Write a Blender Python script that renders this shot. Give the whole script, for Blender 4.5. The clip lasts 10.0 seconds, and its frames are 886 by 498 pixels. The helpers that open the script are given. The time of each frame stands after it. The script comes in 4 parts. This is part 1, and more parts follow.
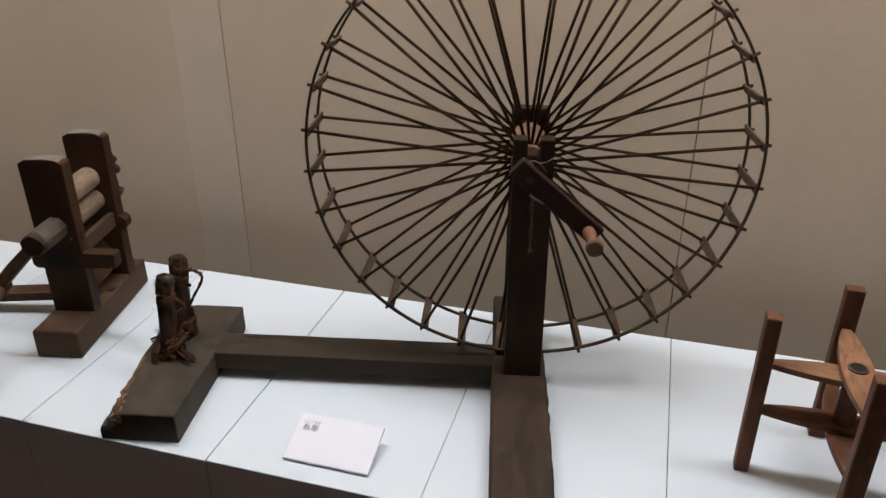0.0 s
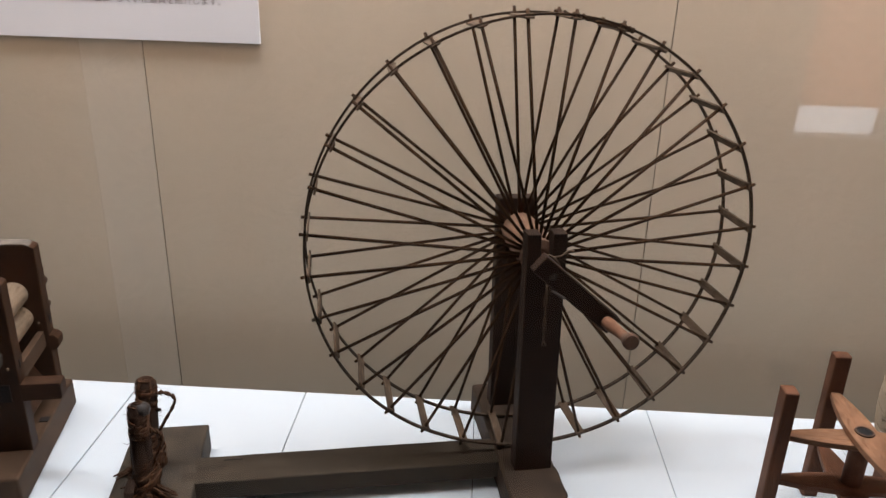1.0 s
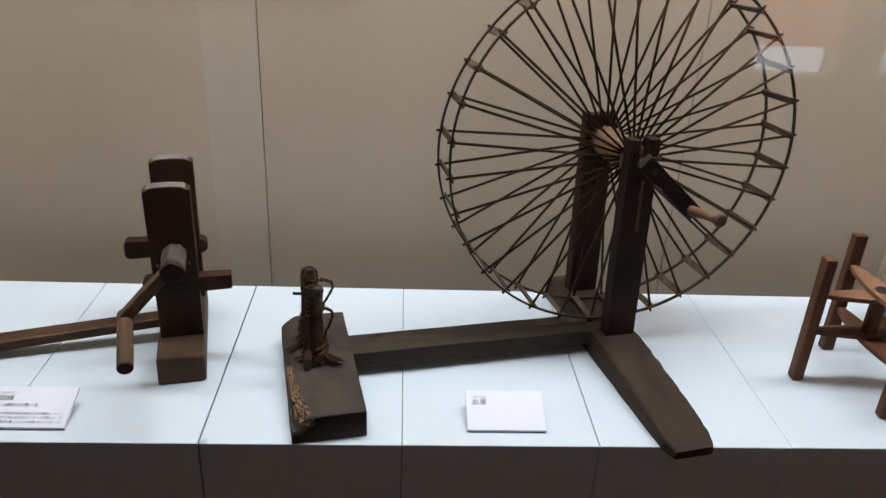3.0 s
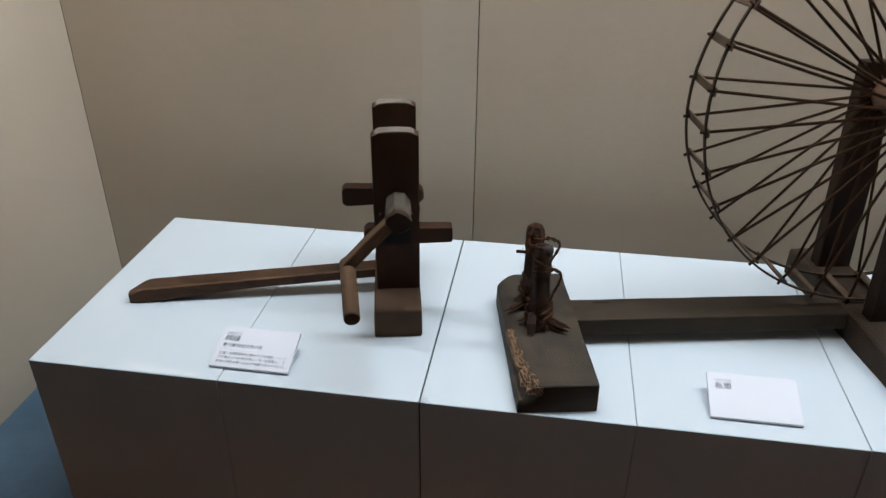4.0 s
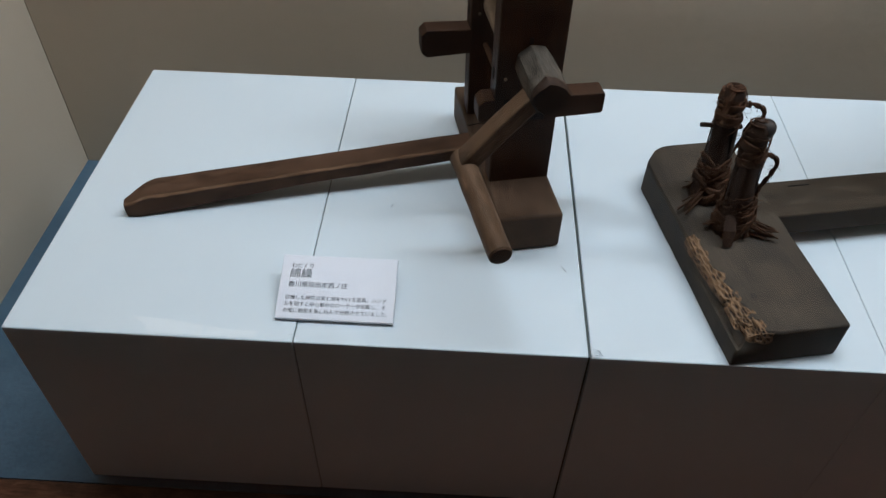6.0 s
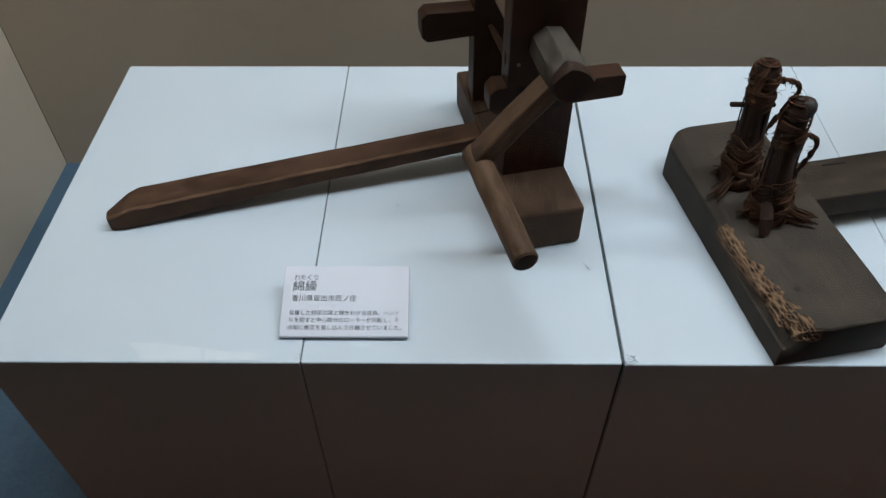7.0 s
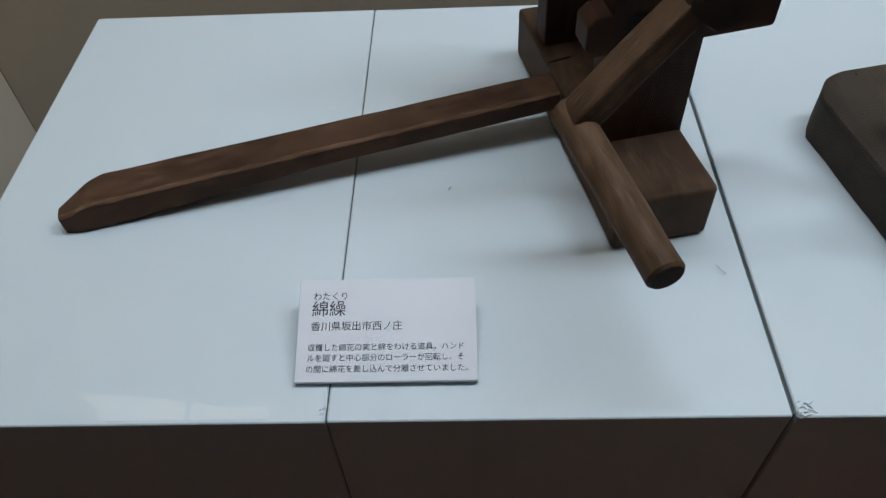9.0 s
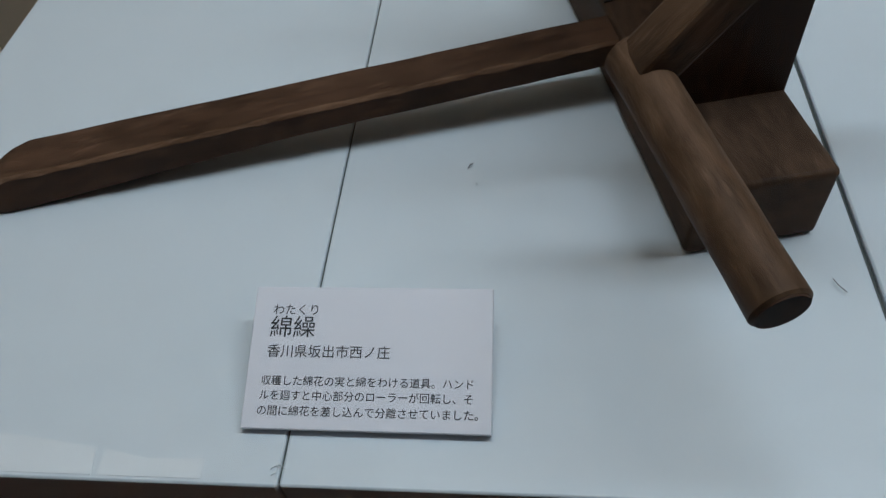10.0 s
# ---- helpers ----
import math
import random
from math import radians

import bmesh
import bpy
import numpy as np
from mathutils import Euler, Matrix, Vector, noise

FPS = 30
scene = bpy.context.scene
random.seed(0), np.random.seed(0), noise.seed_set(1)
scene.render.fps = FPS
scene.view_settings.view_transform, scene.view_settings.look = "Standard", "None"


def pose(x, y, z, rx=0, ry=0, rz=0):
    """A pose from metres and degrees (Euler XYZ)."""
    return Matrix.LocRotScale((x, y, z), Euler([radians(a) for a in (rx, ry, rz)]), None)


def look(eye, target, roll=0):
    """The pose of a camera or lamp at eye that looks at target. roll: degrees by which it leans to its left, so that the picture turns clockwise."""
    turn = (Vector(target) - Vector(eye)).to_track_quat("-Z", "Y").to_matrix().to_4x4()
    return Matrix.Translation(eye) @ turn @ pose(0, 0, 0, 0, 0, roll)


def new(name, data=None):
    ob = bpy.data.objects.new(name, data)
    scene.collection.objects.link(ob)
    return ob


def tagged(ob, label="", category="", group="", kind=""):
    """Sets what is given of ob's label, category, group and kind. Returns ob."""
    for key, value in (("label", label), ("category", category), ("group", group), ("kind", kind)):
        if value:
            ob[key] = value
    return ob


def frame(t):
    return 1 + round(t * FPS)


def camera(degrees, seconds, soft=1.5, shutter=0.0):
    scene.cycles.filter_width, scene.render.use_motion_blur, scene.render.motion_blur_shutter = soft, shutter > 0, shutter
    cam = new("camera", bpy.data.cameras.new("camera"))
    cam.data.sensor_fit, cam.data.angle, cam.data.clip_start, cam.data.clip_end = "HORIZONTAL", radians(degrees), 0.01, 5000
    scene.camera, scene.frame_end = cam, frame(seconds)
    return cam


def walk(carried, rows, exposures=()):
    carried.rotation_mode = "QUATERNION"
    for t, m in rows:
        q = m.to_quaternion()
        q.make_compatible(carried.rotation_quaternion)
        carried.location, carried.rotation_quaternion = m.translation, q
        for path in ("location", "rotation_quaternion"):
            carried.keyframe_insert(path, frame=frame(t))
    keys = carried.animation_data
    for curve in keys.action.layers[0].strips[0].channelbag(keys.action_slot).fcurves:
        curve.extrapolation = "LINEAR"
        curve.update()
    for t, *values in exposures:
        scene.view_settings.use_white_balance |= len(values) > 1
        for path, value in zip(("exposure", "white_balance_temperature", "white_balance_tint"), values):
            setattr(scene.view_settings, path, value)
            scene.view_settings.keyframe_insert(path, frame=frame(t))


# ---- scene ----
cam = camera(60.7, 10.0, 1.35)
PATH = [
    (0, (1.425, -0.671, 0.707), (0.932, 1.055, -0.177), 0.1),
    (0.5, (1.306, -0.639, 0.733), (1.004, 1.152, -0.103), -0.9),
    (1, (1.185, -0.657, 0.744), (1.106, 1.198, 0.0), 1.7),
    (1.5, (1.019, -0.784, 0.753), (1.156, 1.074, 0.025), 3.4),
    (2, (0.939, -0.854, 0.77), (1.198, 0.973, -0.001), 4.7),
    (2.2, (0.927, -0.868, 0.769), (1.173, 0.955, -0.017), 4.6),
    (3.3, (0.87, -0.893, 0.743), (0.915, 0.896, -0.148), 2.4),
    (3.5, (0.853, -0.883, 0.734), (0.834, 0.899, -0.173), 2.1),
    (4, (0.755, -0.81, 0.706), (0.494, 0.918, -0.268), 0.4),
    (4.5, (0.694, -0.656, 0.677), (0.352, 0.958, -0.454), -1.5),
    (5, (0.627, -0.572, 0.644), (0.264, 0.927, -0.629), -2.7),
    (5.5, (0.511, -0.511, 0.622), (0.379, 0.955, -0.733), 1.8),
    (6.8, (0.448, -0.407, 0.593), (0.438, 0.934, -0.89), 0.5),
    (7, (0.44, -0.399, 0.585), (0.419, 0.963, -0.88), -0.5),
    (7.5, (0.425, -0.406, 0.576), (0.403, 0.99, -0.856), -1.8),
    (8, (0.404, -0.402, 0.56), (0.372, 1.007, -0.86), -2.1),
    (8.25, (0.4025, -0.3577, 0.5328), (0.3596, 0.9096, -0.7984), -2.55),
    (8.5, (0.4001, -0.3146, 0.4998), (0.3455, 0.9299, -0.8524), -3.10),
    (8.75, (0.3974, -0.2737, 0.4689), (0.3398, 0.9515, -0.9006), -3.27),
    (9, (0.3959, -0.2342, 0.4401), (0.3308, 0.9670, -0.9502), -3.55),
    (9.25, (0.4030, -0.2075, 0.4090), (0.2920, 0.9900, -0.9800), -4.75),
    (9.5, (0.4110, -0.1802, 0.3801), (0.2550, 1.0100, -1.0115), -6.20),
    (9.75, (0.4122, -0.1553, 0.3572), (0.2390, 1.0217, -1.0446), -6.60),
    (10, (0.4134, -0.1309, 0.3371), (0.2231, 1.0248, -1.0800), -6.97),
]
walk(cam, [(t, look(eye, target, roll)) for t, eye, target, roll in PATH],
     ((0.0, 0.47, 6200, 15), (0.5, 0.50, 6150, 15), (1.0, 0.78, 6150, 16), (1.5, 0.83, 6150, 15), (2.2, 0.60, 5980, 13), (3.3, 0.62, 5740, 10), (4.0, 0.50, 5640, 8),
      (5.0, 0.34, 5530, 7), (7.5, 0.15, 5500, 6), (8.0, 0.11, 5500, 6), (8.5, 0.04, 5480, 5), (9.0, -0.03, 5480, 5), (10.0, -0.33, 5480, 5)))


# ---------------------------------------------------------------- light
world = bpy.data.worlds.new("world")
scene.world = world
world.use_nodes = True
wn = world.node_tree.nodes
sky = wn.new("ShaderNodeTexSky")
sky.sky_type, sky.sun_disc = "NISHITA", False
sky.sun_elevation, sky.sun_rotation = radians(50), radians(200)
world.node_tree.links.new(sky.outputs[0], wn["Background"].inputs[0])
wn["Background"].inputs[1].default_value = 0.05

# geometry of the case, z = 0 is the top of the plinth
FLOOR, WALL_Y, LEFT_X, RIGHT_X, CEIL = -0.32, 0.655, -0.265, 2.75, 2.30
ROOM_FLOOR, ROOM_Y, ROOM_X0, ROOM_X1, ROOM_CEIL = -1.0, -2.75, -2.2, 5.2, 2.60
GLASS_Y = -0.06


def area_lamp(name, m, sx, sy, power, color):
    data = bpy.data.lights.new(name, "AREA")
    data.shape, data.size, data.size_y, data.energy, data.color = "RECTANGLE", sx, sy, power, color
    ob = new(name, data)
    ob.matrix_world = m
    return ob


# fluorescent tubes above the case, behind a diffuser in its ceiling
area_lamp("case_lamp", pose(1.24, 0.38, CEIL - 0.03), 2.75, 0.27, 45.0, (0.952, 0.985, 0.995))
# daylight in the windows of the hall
WINDOWS = ((2.54, 2.95), (3.15, 3.74))
for wa, wb in WINDOWS:
    area_lamp("window_light", pose((wa + wb) / 2, ROOM_Y - 0.16, 0.55, 90, 0, 0), wb - wa, 1.2, 3.1, (0.96, 0.97, 0.97))


# ---------------------------------------------------------------- materials
def nodes_of(name):
    m = bpy.data.materials.new(name)
    m.use_nodes = True
    t = m.node_tree
    return m, t, t.nodes["Principled BSDF"]


def add(t, kind, **values):
    n = t.nodes.new(kind)
    for k, v in values.items():
        n.inputs[k].default_value = v
    return n


def coords(t, scale=(1, 1, 1), random_shift=True):
    tc = t.nodes.new("ShaderNodeTexCoord")
    mp = add(t, "ShaderNodeMapping", Scale=scale)
    t.links.new(tc.outputs["Object"], mp.inputs["Vector"])
    if random_shift:
        info = t.nodes.new("ShaderNodeObjectInfo")
        mul = t.nodes.new("ShaderNodeMath")
        mul.operation = "MULTIPLY"
        mul.inputs[1].default_value = 7.0
        t.links.new(info.outputs["Random"], mul.inputs[0])
        t.links.new(mul.outputs[0], mp.inputs["Location"])
    return mp.outputs["Vector"]


def ramp(t, fac, stops):
    r = t.nodes.new("ShaderNodeValToRGB")
    e = r.color_ramp.elements
    while len(e) < len(stops):
        e.new(0.5)
    for el, (p, c) in zip(e, stops):
        el.position, el.color = p, (*c, 1)
    t.links.new(fac, r.inputs[0])
    return r.outputs[0]


def mixed(t, fac, a, b, mode="MIX"):
    n = t.nodes.new("ShaderNodeMix")
    n.data_type, n.blend_type = "RGBA", mode
    for sock, v in ((n.inputs[0], fac), (n.inputs[6], a), (n.inputs[7], b)):
        if isinstance(v, (int, float)):
            sock.default_value = v
        elif isinstance(v, tuple):
            sock.default_value = (*v, 1)
        else:
            t.links.new(v, sock)
    return n.outputs[2]


def bump(t, height, strength, distance, bsdf):
    b = add(t, "ShaderNodeBump", Strength=strength, Distance=distance)
    t.links.new(height, b.inputs["Height"])
    t.links.new(b.outputs[0], bsdf.inputs["Normal"])


def wood(name, dark, mid, light, rough=0.6, grain=1.0, relief=0.0003):
    """Old wood; the grain runs along the piece's own x axis."""
    m, t, p = nodes_of(name)
    v = coords(t, (42 * grain, 330 * grain, 330 * grain))
    fine = add(t, "ShaderNodeTexNoise", Scale=1.0, Detail=6.0, Roughness=0.7, Distortion=0.4)
    t.links.new(v, fine.inputs["Vector"])
    v2 = coords(t, (5, 14, 14))
    broad = add(t, "ShaderNodeTexNoise", Scale=2.0, Detail=4.0, Roughness=0.6)
    t.links.new(v2, broad.inputs["Vector"])
    c = ramp(t, fine.outputs["Fac"], ((0.28, dark), (0.5, mid), (0.74, light)))
    c2 = ramp(t, broad.outputs["Fac"], ((0.3, (0.68, 0.66, 0.64)), (0.7, (1.18, 1.15, 1.12))))
    c = mixed(t, 1.0, c, c2, "MULTIPLY")
    scv = coords(t, (55, 190, 190))
    sc = add(t, "ShaderNodeTexNoise", Scale=1.0, Detail=5.0, Roughness=0.7)
    t.links.new(scv, sc.inputs["Vector"])
    rub = ramp(t, sc.outputs["Fac"], ((0.57, (0, 0, 0)), (0.72, (0.55, 0.55, 0.55))))
    c = mixed(t, rub, c, tuple(min(1.0, x * 1.45 + 0.008) for x in light))
    blotv = coords(t, (38, 70, 70))
    blot = add(t, "ShaderNodeTexNoise", Scale=1.0, Detail=6.0, Roughness=0.75)
    t.links.new(blotv, blot.inputs["Vector"])
    c = mixed(t, 1.0, c, ramp(t, blot.outputs["Fac"], ((0.36, (0.72, 0.70, 0.68)), (0.5, (1.0, 1.0, 1.0)), (0.64, (1.22, 1.20, 1.18)))), "MULTIPLY")
    soil = ramp(t, sc.outputs["Fac"], ((0.28, (0.45, 0.42, 0.40)), (0.42, (1.0, 1.0, 1.0))))
    c = mixed(t, 1.0, c, soil, "MULTIPLY")
    t.links.new(c, p.inputs["Base Color"])
    r = ramp(t, broad.outputs["Fac"], ((0.3, (rough - 0.1,) * 3), (0.7, (rough + 0.12,) * 3)))
    t.links.new(r, p.inputs["Roughness"])
    p.inputs["Specular IOR Level"].default_value = 0.1
    bump(t, fine.outputs["Fac"], 0.5, relief, p)
    return m


def plain(name, color, rough=0.6, vary=0.06, scale=40.0, relief=0.0, metallic=0.0, stain=None):
    """Paint, card, cloth: one colour with a fine and a broad variation."""
    m, t, p = nodes_of(name)
    v = coords(t, (1, 1, 1), False)
    a = add(t, "ShaderNodeTexNoise", Scale=scale, Detail=5.0, Roughness=0.6)
    b = add(t, "ShaderNodeTexNoise", Scale=scale / 14, Detail=3.0)
    t.links.new(v, a.inputs["Vector"])
    t.links.new(v, b.inputs["Vector"])
    lo = tuple(x * (1 - vary) for x in color)
    hi = tuple(min(1, x * (1 + vary)) for x in color)
    c = ramp(t, a.outputs["Fac"], ((0.3, lo), (0.7, hi)))
    c = mixed(t, 1.0, c, ramp(t, b.outputs["Fac"], ((0.3, (1 - vary,) * 3), (0.7, (1.0, 1.0, 1.0)))), "MULTIPLY")
    if stain:
        sp = add(t, "ShaderNodeTexNoise", Scale=23.0, Detail=2.0)
        t.links.new(v, sp.inputs["Vector"])
        mask = ramp(t, sp.outputs["Fac"], ((0.70, (0, 0, 0)), (0.78, (1, 1, 1))))
        c = mixed(t, mask, c, stain)
    t.links.new(c, p.inputs["Base Color"])
    p.inputs["Roughness"].default_value = rough
    p.inputs["Metallic"].default_value = metallic
    p.inputs["Specular IOR Level"].default_value = 0.35
    if relief:
        bump(t, a.outputs["Fac"], 0.6, relief, p)
    return m


def wallpaper(name, color):
    """Woven-look wallpaper: short horizontal slubs and a fine tooth."""
    m, t, p = nodes_of(name)
    v = coords(t, (120, 120, 170), False)
    a = add(t, "ShaderNodeTexNoise", Scale=1.0, Detail=5.0, Roughness=0.7)
    t.links.new(v, a.inputs["Vector"])
    v2 = coords(t, (2.2, 2.2, 1.2), False)
    b = add(t, "ShaderNodeTexNoise", Scale=1.0, Detail=3.0)
    t.links.new(v2, b.inputs["Vector"])
    v3 = coords(t, (75, 75, 110), False)
    slub = add(t, "ShaderNodeTexNoise", Scale=1.0, Detail=4.0, Roughness=0.7, Distortion=0.1)
    t.links.new(v3, slub.inputs["Vector"])
    lo, hi = tuple(x * 0.95 for x in color), tuple(x * 1.04 for x in color)
    c = ramp(t, a.outputs["Fac"], ((0.32, lo), (0.68, hi)))
    c = mixed(t, 1.0, c, ramp(t, slub.outputs["Fac"], ((0.34, (0.965, 0.962, 0.955)), (0.52, (1.0, 1.0, 1.0)), (0.7, (1.035, 1.035, 1.035)))), "MULTIPLY")
    c = mixed(t, 1.0, c, ramp(t, b.outputs["Fac"], ((0.3, (0.90, 0.89, 0.875)), (0.7, (1.0, 1.0, 1.0)))), "MULTIPLY")
    t.links.new(c, p.inputs["Base Color"])
    p.inputs["Roughness"].default_value = 0.85
    p.inputs["Specular IOR Level"].default_value = 0.2
    h = mixed(t, 0.6, a.outputs["Fac"], slub.outputs["Fac"])
    bump(t, h, 0.65, 0.0016, p)
    return m


def wormy_wood(name, base):
    """The old spindle block: grey wood whose front corner is eaten to a pale orange sponge."""
    m, t, p = nodes_of(name)
    tc = t.nodes.new("ShaderNodeTexCoord")
    v = coords(t, (20, 300, 300))
    fine = add(t, "ShaderNodeTexNoise", Scale=1.0, Detail=6.0, Roughness=0.7)
    t.links.new(v, fine.inputs["Vector"])
    dark, mid, light = base
    c = ramp(t, fine.outputs["Fac"], ((0.28, dark), (0.5, mid), (0.74, light)))
    broad = add(t, "ShaderNodeTexNoise", Scale=26.0, Detail=4.0)
    t.links.new(tc.outputs["Object"], broad.inputs["Vector"])
    c = mixed(t, 1.0, c, ramp(t, broad.outputs["Fac"], ((0.32, (0.55, 0.55, 0.55)), (0.65, (1.15, 1.12, 1.05)))), "MULTIPLY")
    # eaten zone: along the upper left edge, widening to the front corner; x runs to the front
    sep = t.nodes.new("ShaderNodeSeparateXYZ")
    t.links.new(tc.outputs["Object"], sep.inputs[0])
    wob = add(t, "ShaderNodeTexNoise", Scale=120.0, Detail=4.0)
    t.links.new(tc.outputs["Object"], wob.inputs["Vector"])

    def math_node(op, a, b):
        n = t.nodes.new("ShaderNodeMath")
        n.operation = op
        for s, val in zip(n.inputs, (a, b)):
            if isinstance(val, (int, float)):
                s.default_value = val
            else:
                t.links.new(val, s)
        return n.outputs[0]

    reach = math_node("ADD", math_node("MULTIPLY", math_node("MULTIPLY", sep.outputs["X"], sep.outputs["X"]), 1.05), 0.006)
    reach = math_node("ADD", reach, math_node("MULTIPLY", math_node("ADD", wob.outputs["Fac"], -0.5), 0.026))
    edge = math_node("ADD", sep.outputs["Y"], 0.052)
    low = math_node("GREATER_THAN", sep.outputs["Z"], 0.0050)
    eaten = math_node("MULTIPLY", math_node("LESS_THAN", edge, reach), low)
    eaten = math_node("MULTIPLY", eaten, math_node("GREATER_THAN", sep.outputs["X"], 0.005))
    holes = add(t, "ShaderNodeTexVoronoi", Scale=300.0)
    vm = add(t, "ShaderNodeMapping", Scale=(0.34, 1.0, 1.0))
    t.links.new(tc.outputs["Object"], vm.inputs[0])
    t.links.new(vm.outputs[0], holes.inputs["Vector"])
    sponge = ramp(t, holes.outputs["Distance"], ((0.14, (0.010, 0.006, 0.004)), (0.30, (0.085, 0.045, 0.022)), (0.55, (0.215, 0.120, 0.059))))
    c = mixed(t, eaten, c, sponge)
    # a few bore holes in the sound wood
    spots = add(t, "ShaderNodeTexVoronoi", Scale=95.0)
    t.links.new(vm.outputs[0], spots.inputs["Vector"])
    bore = math_node("LESS_THAN", spots.outputs["Distance"], 0.115)
    bore = math_node("MULTIPLY", bore, math_node("LESS_THAN", edge, 0.042))
    bore = math_node("MULTIPLY", bore, math_node("GREATER_THAN", sep.outputs["X"], -0.10))
    c = mixed(t, bore, c, (0.012, 0.009, 0.007))
    t.links.new(c, p.inputs["Base Color"])
    p.inputs["Roughness"].default_value = 0.7
    p.inputs["Specular IOR Level"].default_value = 0.3
    hb = math_node("MULTIPLY", holes.outputs["Distance"], eaten)
    hb = math_node("ADD", hb, math_node("MULTIPLY", fine.outputs["Fac"], 0.25))
    bump(t, hb, 1.0, 0.003, p)
    return m


def glass_sheet(name):
    m, t, p = nodes_of(name)
    out = t.nodes["Material Output"]
    clear = add(t, "ShaderNodeBsdfTransparent", Color=(0.97, 0.985, 0.98, 1))
    gloss = add(t, "ShaderNodeBsdfGlossy", Roughness=0.0)
    mix = add(t, "ShaderNodeMixShader", Fac=0.04)
    t.links.new(clear.outputs[0], mix.inputs[1])
    t.links.new(gloss.outputs[0], mix.inputs[2])
    t.links.new(mix.outputs[0], out.inputs["Surface"])
    t.nodes.remove(p)
    return m


def cloth_blind(name, color):
    m, t, p = nodes_of(name)
    out = t.nodes["Material Output"]
    tr = add(t, "ShaderNodeBsdfTranslucent", Color=(*color, 1))
    df = add(t, "ShaderNodeBsdfDiffuse", Color=(*color, 1))
    mix = add(t, "ShaderNodeMixShader", Fac=0.25)
    t.links.new(tr.outputs[0], mix.inputs[1])
    t.links.new(df.outputs[0], mix.inputs[2])
    t.links.new(mix.outputs[0], out.inputs["Surface"])
    t.nodes.remove(p)
    return m


M_PLINTH = plain("white_painted_board", (0.665, 0.705, 0.735), 0.36, 0.025, 40, 0.00002, stain=(0.62, 0.655, 0.68))
M_WALL = wallpaper("beige_wallpaper", (0.595, 0.499, 0.384))
M_WALL_PALE = wallpaper("paler_wallpaper", (0.625, 0.540, 0.434))
M_CARPET = plain("blue_carpet", (0.085, 0.135, 0.185), 0.95, 0.16, 220, 0.0015)
M_SILL = wood("sill_wood", (0.06, 0.026, 0.014), (0.11, 0.048, 0.026), (0.16, 0.075, 0.04), 0.45)
M_GIN = wood("gin_wood", (0.0265, 0.0127, 0.0071), (0.0502, 0.0245, 0.0135), (0.0823, 0.0419, 0.0241), 0.55)
M_GIN_LIGHT = wood("gin_base_wood", (0.0560, 0.0331, 0.0207), (0.0853, 0.0519, 0.0327), (0.1249, 0.0782, 0.0512), 0.6)
M_POLE = wood("foot_pole_wood", (0.0420, 0.0215, 0.0125), (0.0740, 0.0395, 0.0230), (0.1150, 0.0640, 0.0385), 0.5)
M_WORN = wood("rubbed_edge_wood", (0.1040, 0.0572, 0.0325), (0.1820, 0.1040, 0.0611), (0.2860, 0.1755, 0.1079), 0.55)
M_GIN_HANDLE = wood("gin_handle_wood", (0.0627, 0.0362, 0.0204), (0.1049, 0.0624, 0.0367), (0.1568, 0.0965, 0.0592), 0.5)
M_END = wood("pale_end_grain", (0.120, 0.100, 0.082), (0.175, 0.150, 0.126), (0.230, 0.200, 0.172), 0.75, 2.0)
M_ROLLER = wood("roller_wood", (0.1728, 0.1200, 0.0787), (0.2448, 0.1764, 0.1197), (0.3024, 0.2258, 0.1573), 0.55)
M_SHAFT = wood("chalky_shaft_wood", (0.0546, 0.0437, 0.0335), (0.0936, 0.0764, 0.0601), (0.1404, 0.1186, 0.0967), 0.7)
M_POST = wood("wheel_post_wood", (0.0168, 0.0095, 0.0066), (0.0302, 0.0174, 0.0119), (0.0487, 0.0298, 0.0205), 0.55)
M_FOOT = wood("wheel_foot_wood", (0.0401, 0.0268, 0.0185), (0.0497, 0.0335, 0.0230), (0.0619, 0.0422, 0.0294), 0.65)
M_BEAM = wood("wheel_beam_wood", (0.0439, 0.0330, 0.0230), (0.0508, 0.0382, 0.0267), (0.0589, 0.0449, 0.0315), 0.65)
M_BLOCK = wormy_wood("worm_eaten_wood", ((0.0375, 0.0270, 0.0182), (0.0525, 0.0380, 0.0258), (0.0720, 0.0530, 0.0365)))
M_BAMBOO = wood("smoked_bamboo", (0.0310, 0.0147, 0.0064), (0.0572, 0.0286, 0.0126), (0.0930, 0.0471, 0.0216), 0.62)
M_SLAT = wood("grey_bamboo", (0.0770, 0.0514, 0.0344), (0.1233, 0.0851, 0.0581), (0.1746, 0.1241, 0.0857), 0.55)
M_RIM = wood("bent_bamboo", (0.0420, 0.0279, 0.0188), (0.0672, 0.0461, 0.0318), (0.0954, 0.0670, 0.0480), 0.55)
M_HUB = wood("hub_wood", (0.1402, 0.0768, 0.0476), (0.2181, 0.1240, 0.0808), (0.2804, 0.1668, 0.1140), 0.5)
M_PEG_HANDLE = wood("crank_peg_wood", (0.1228, 0.0583, 0.0350), (0.1806, 0.0895, 0.0548), (0.2312, 0.1227, 0.0778), 0.5)
M_KNOB = wood("dark_knob_wood", (0.07, 0.04, 0.028), (0.11, 0.065, 0.045), (0.16, 0.10, 0.07), 0.5)
M_KNOB_END = wood("polished_peg_end", (0.030, 0.024, 0.022), (0.048, 0.040, 0.037), (0.070, 0.060, 0.055), 0.38)
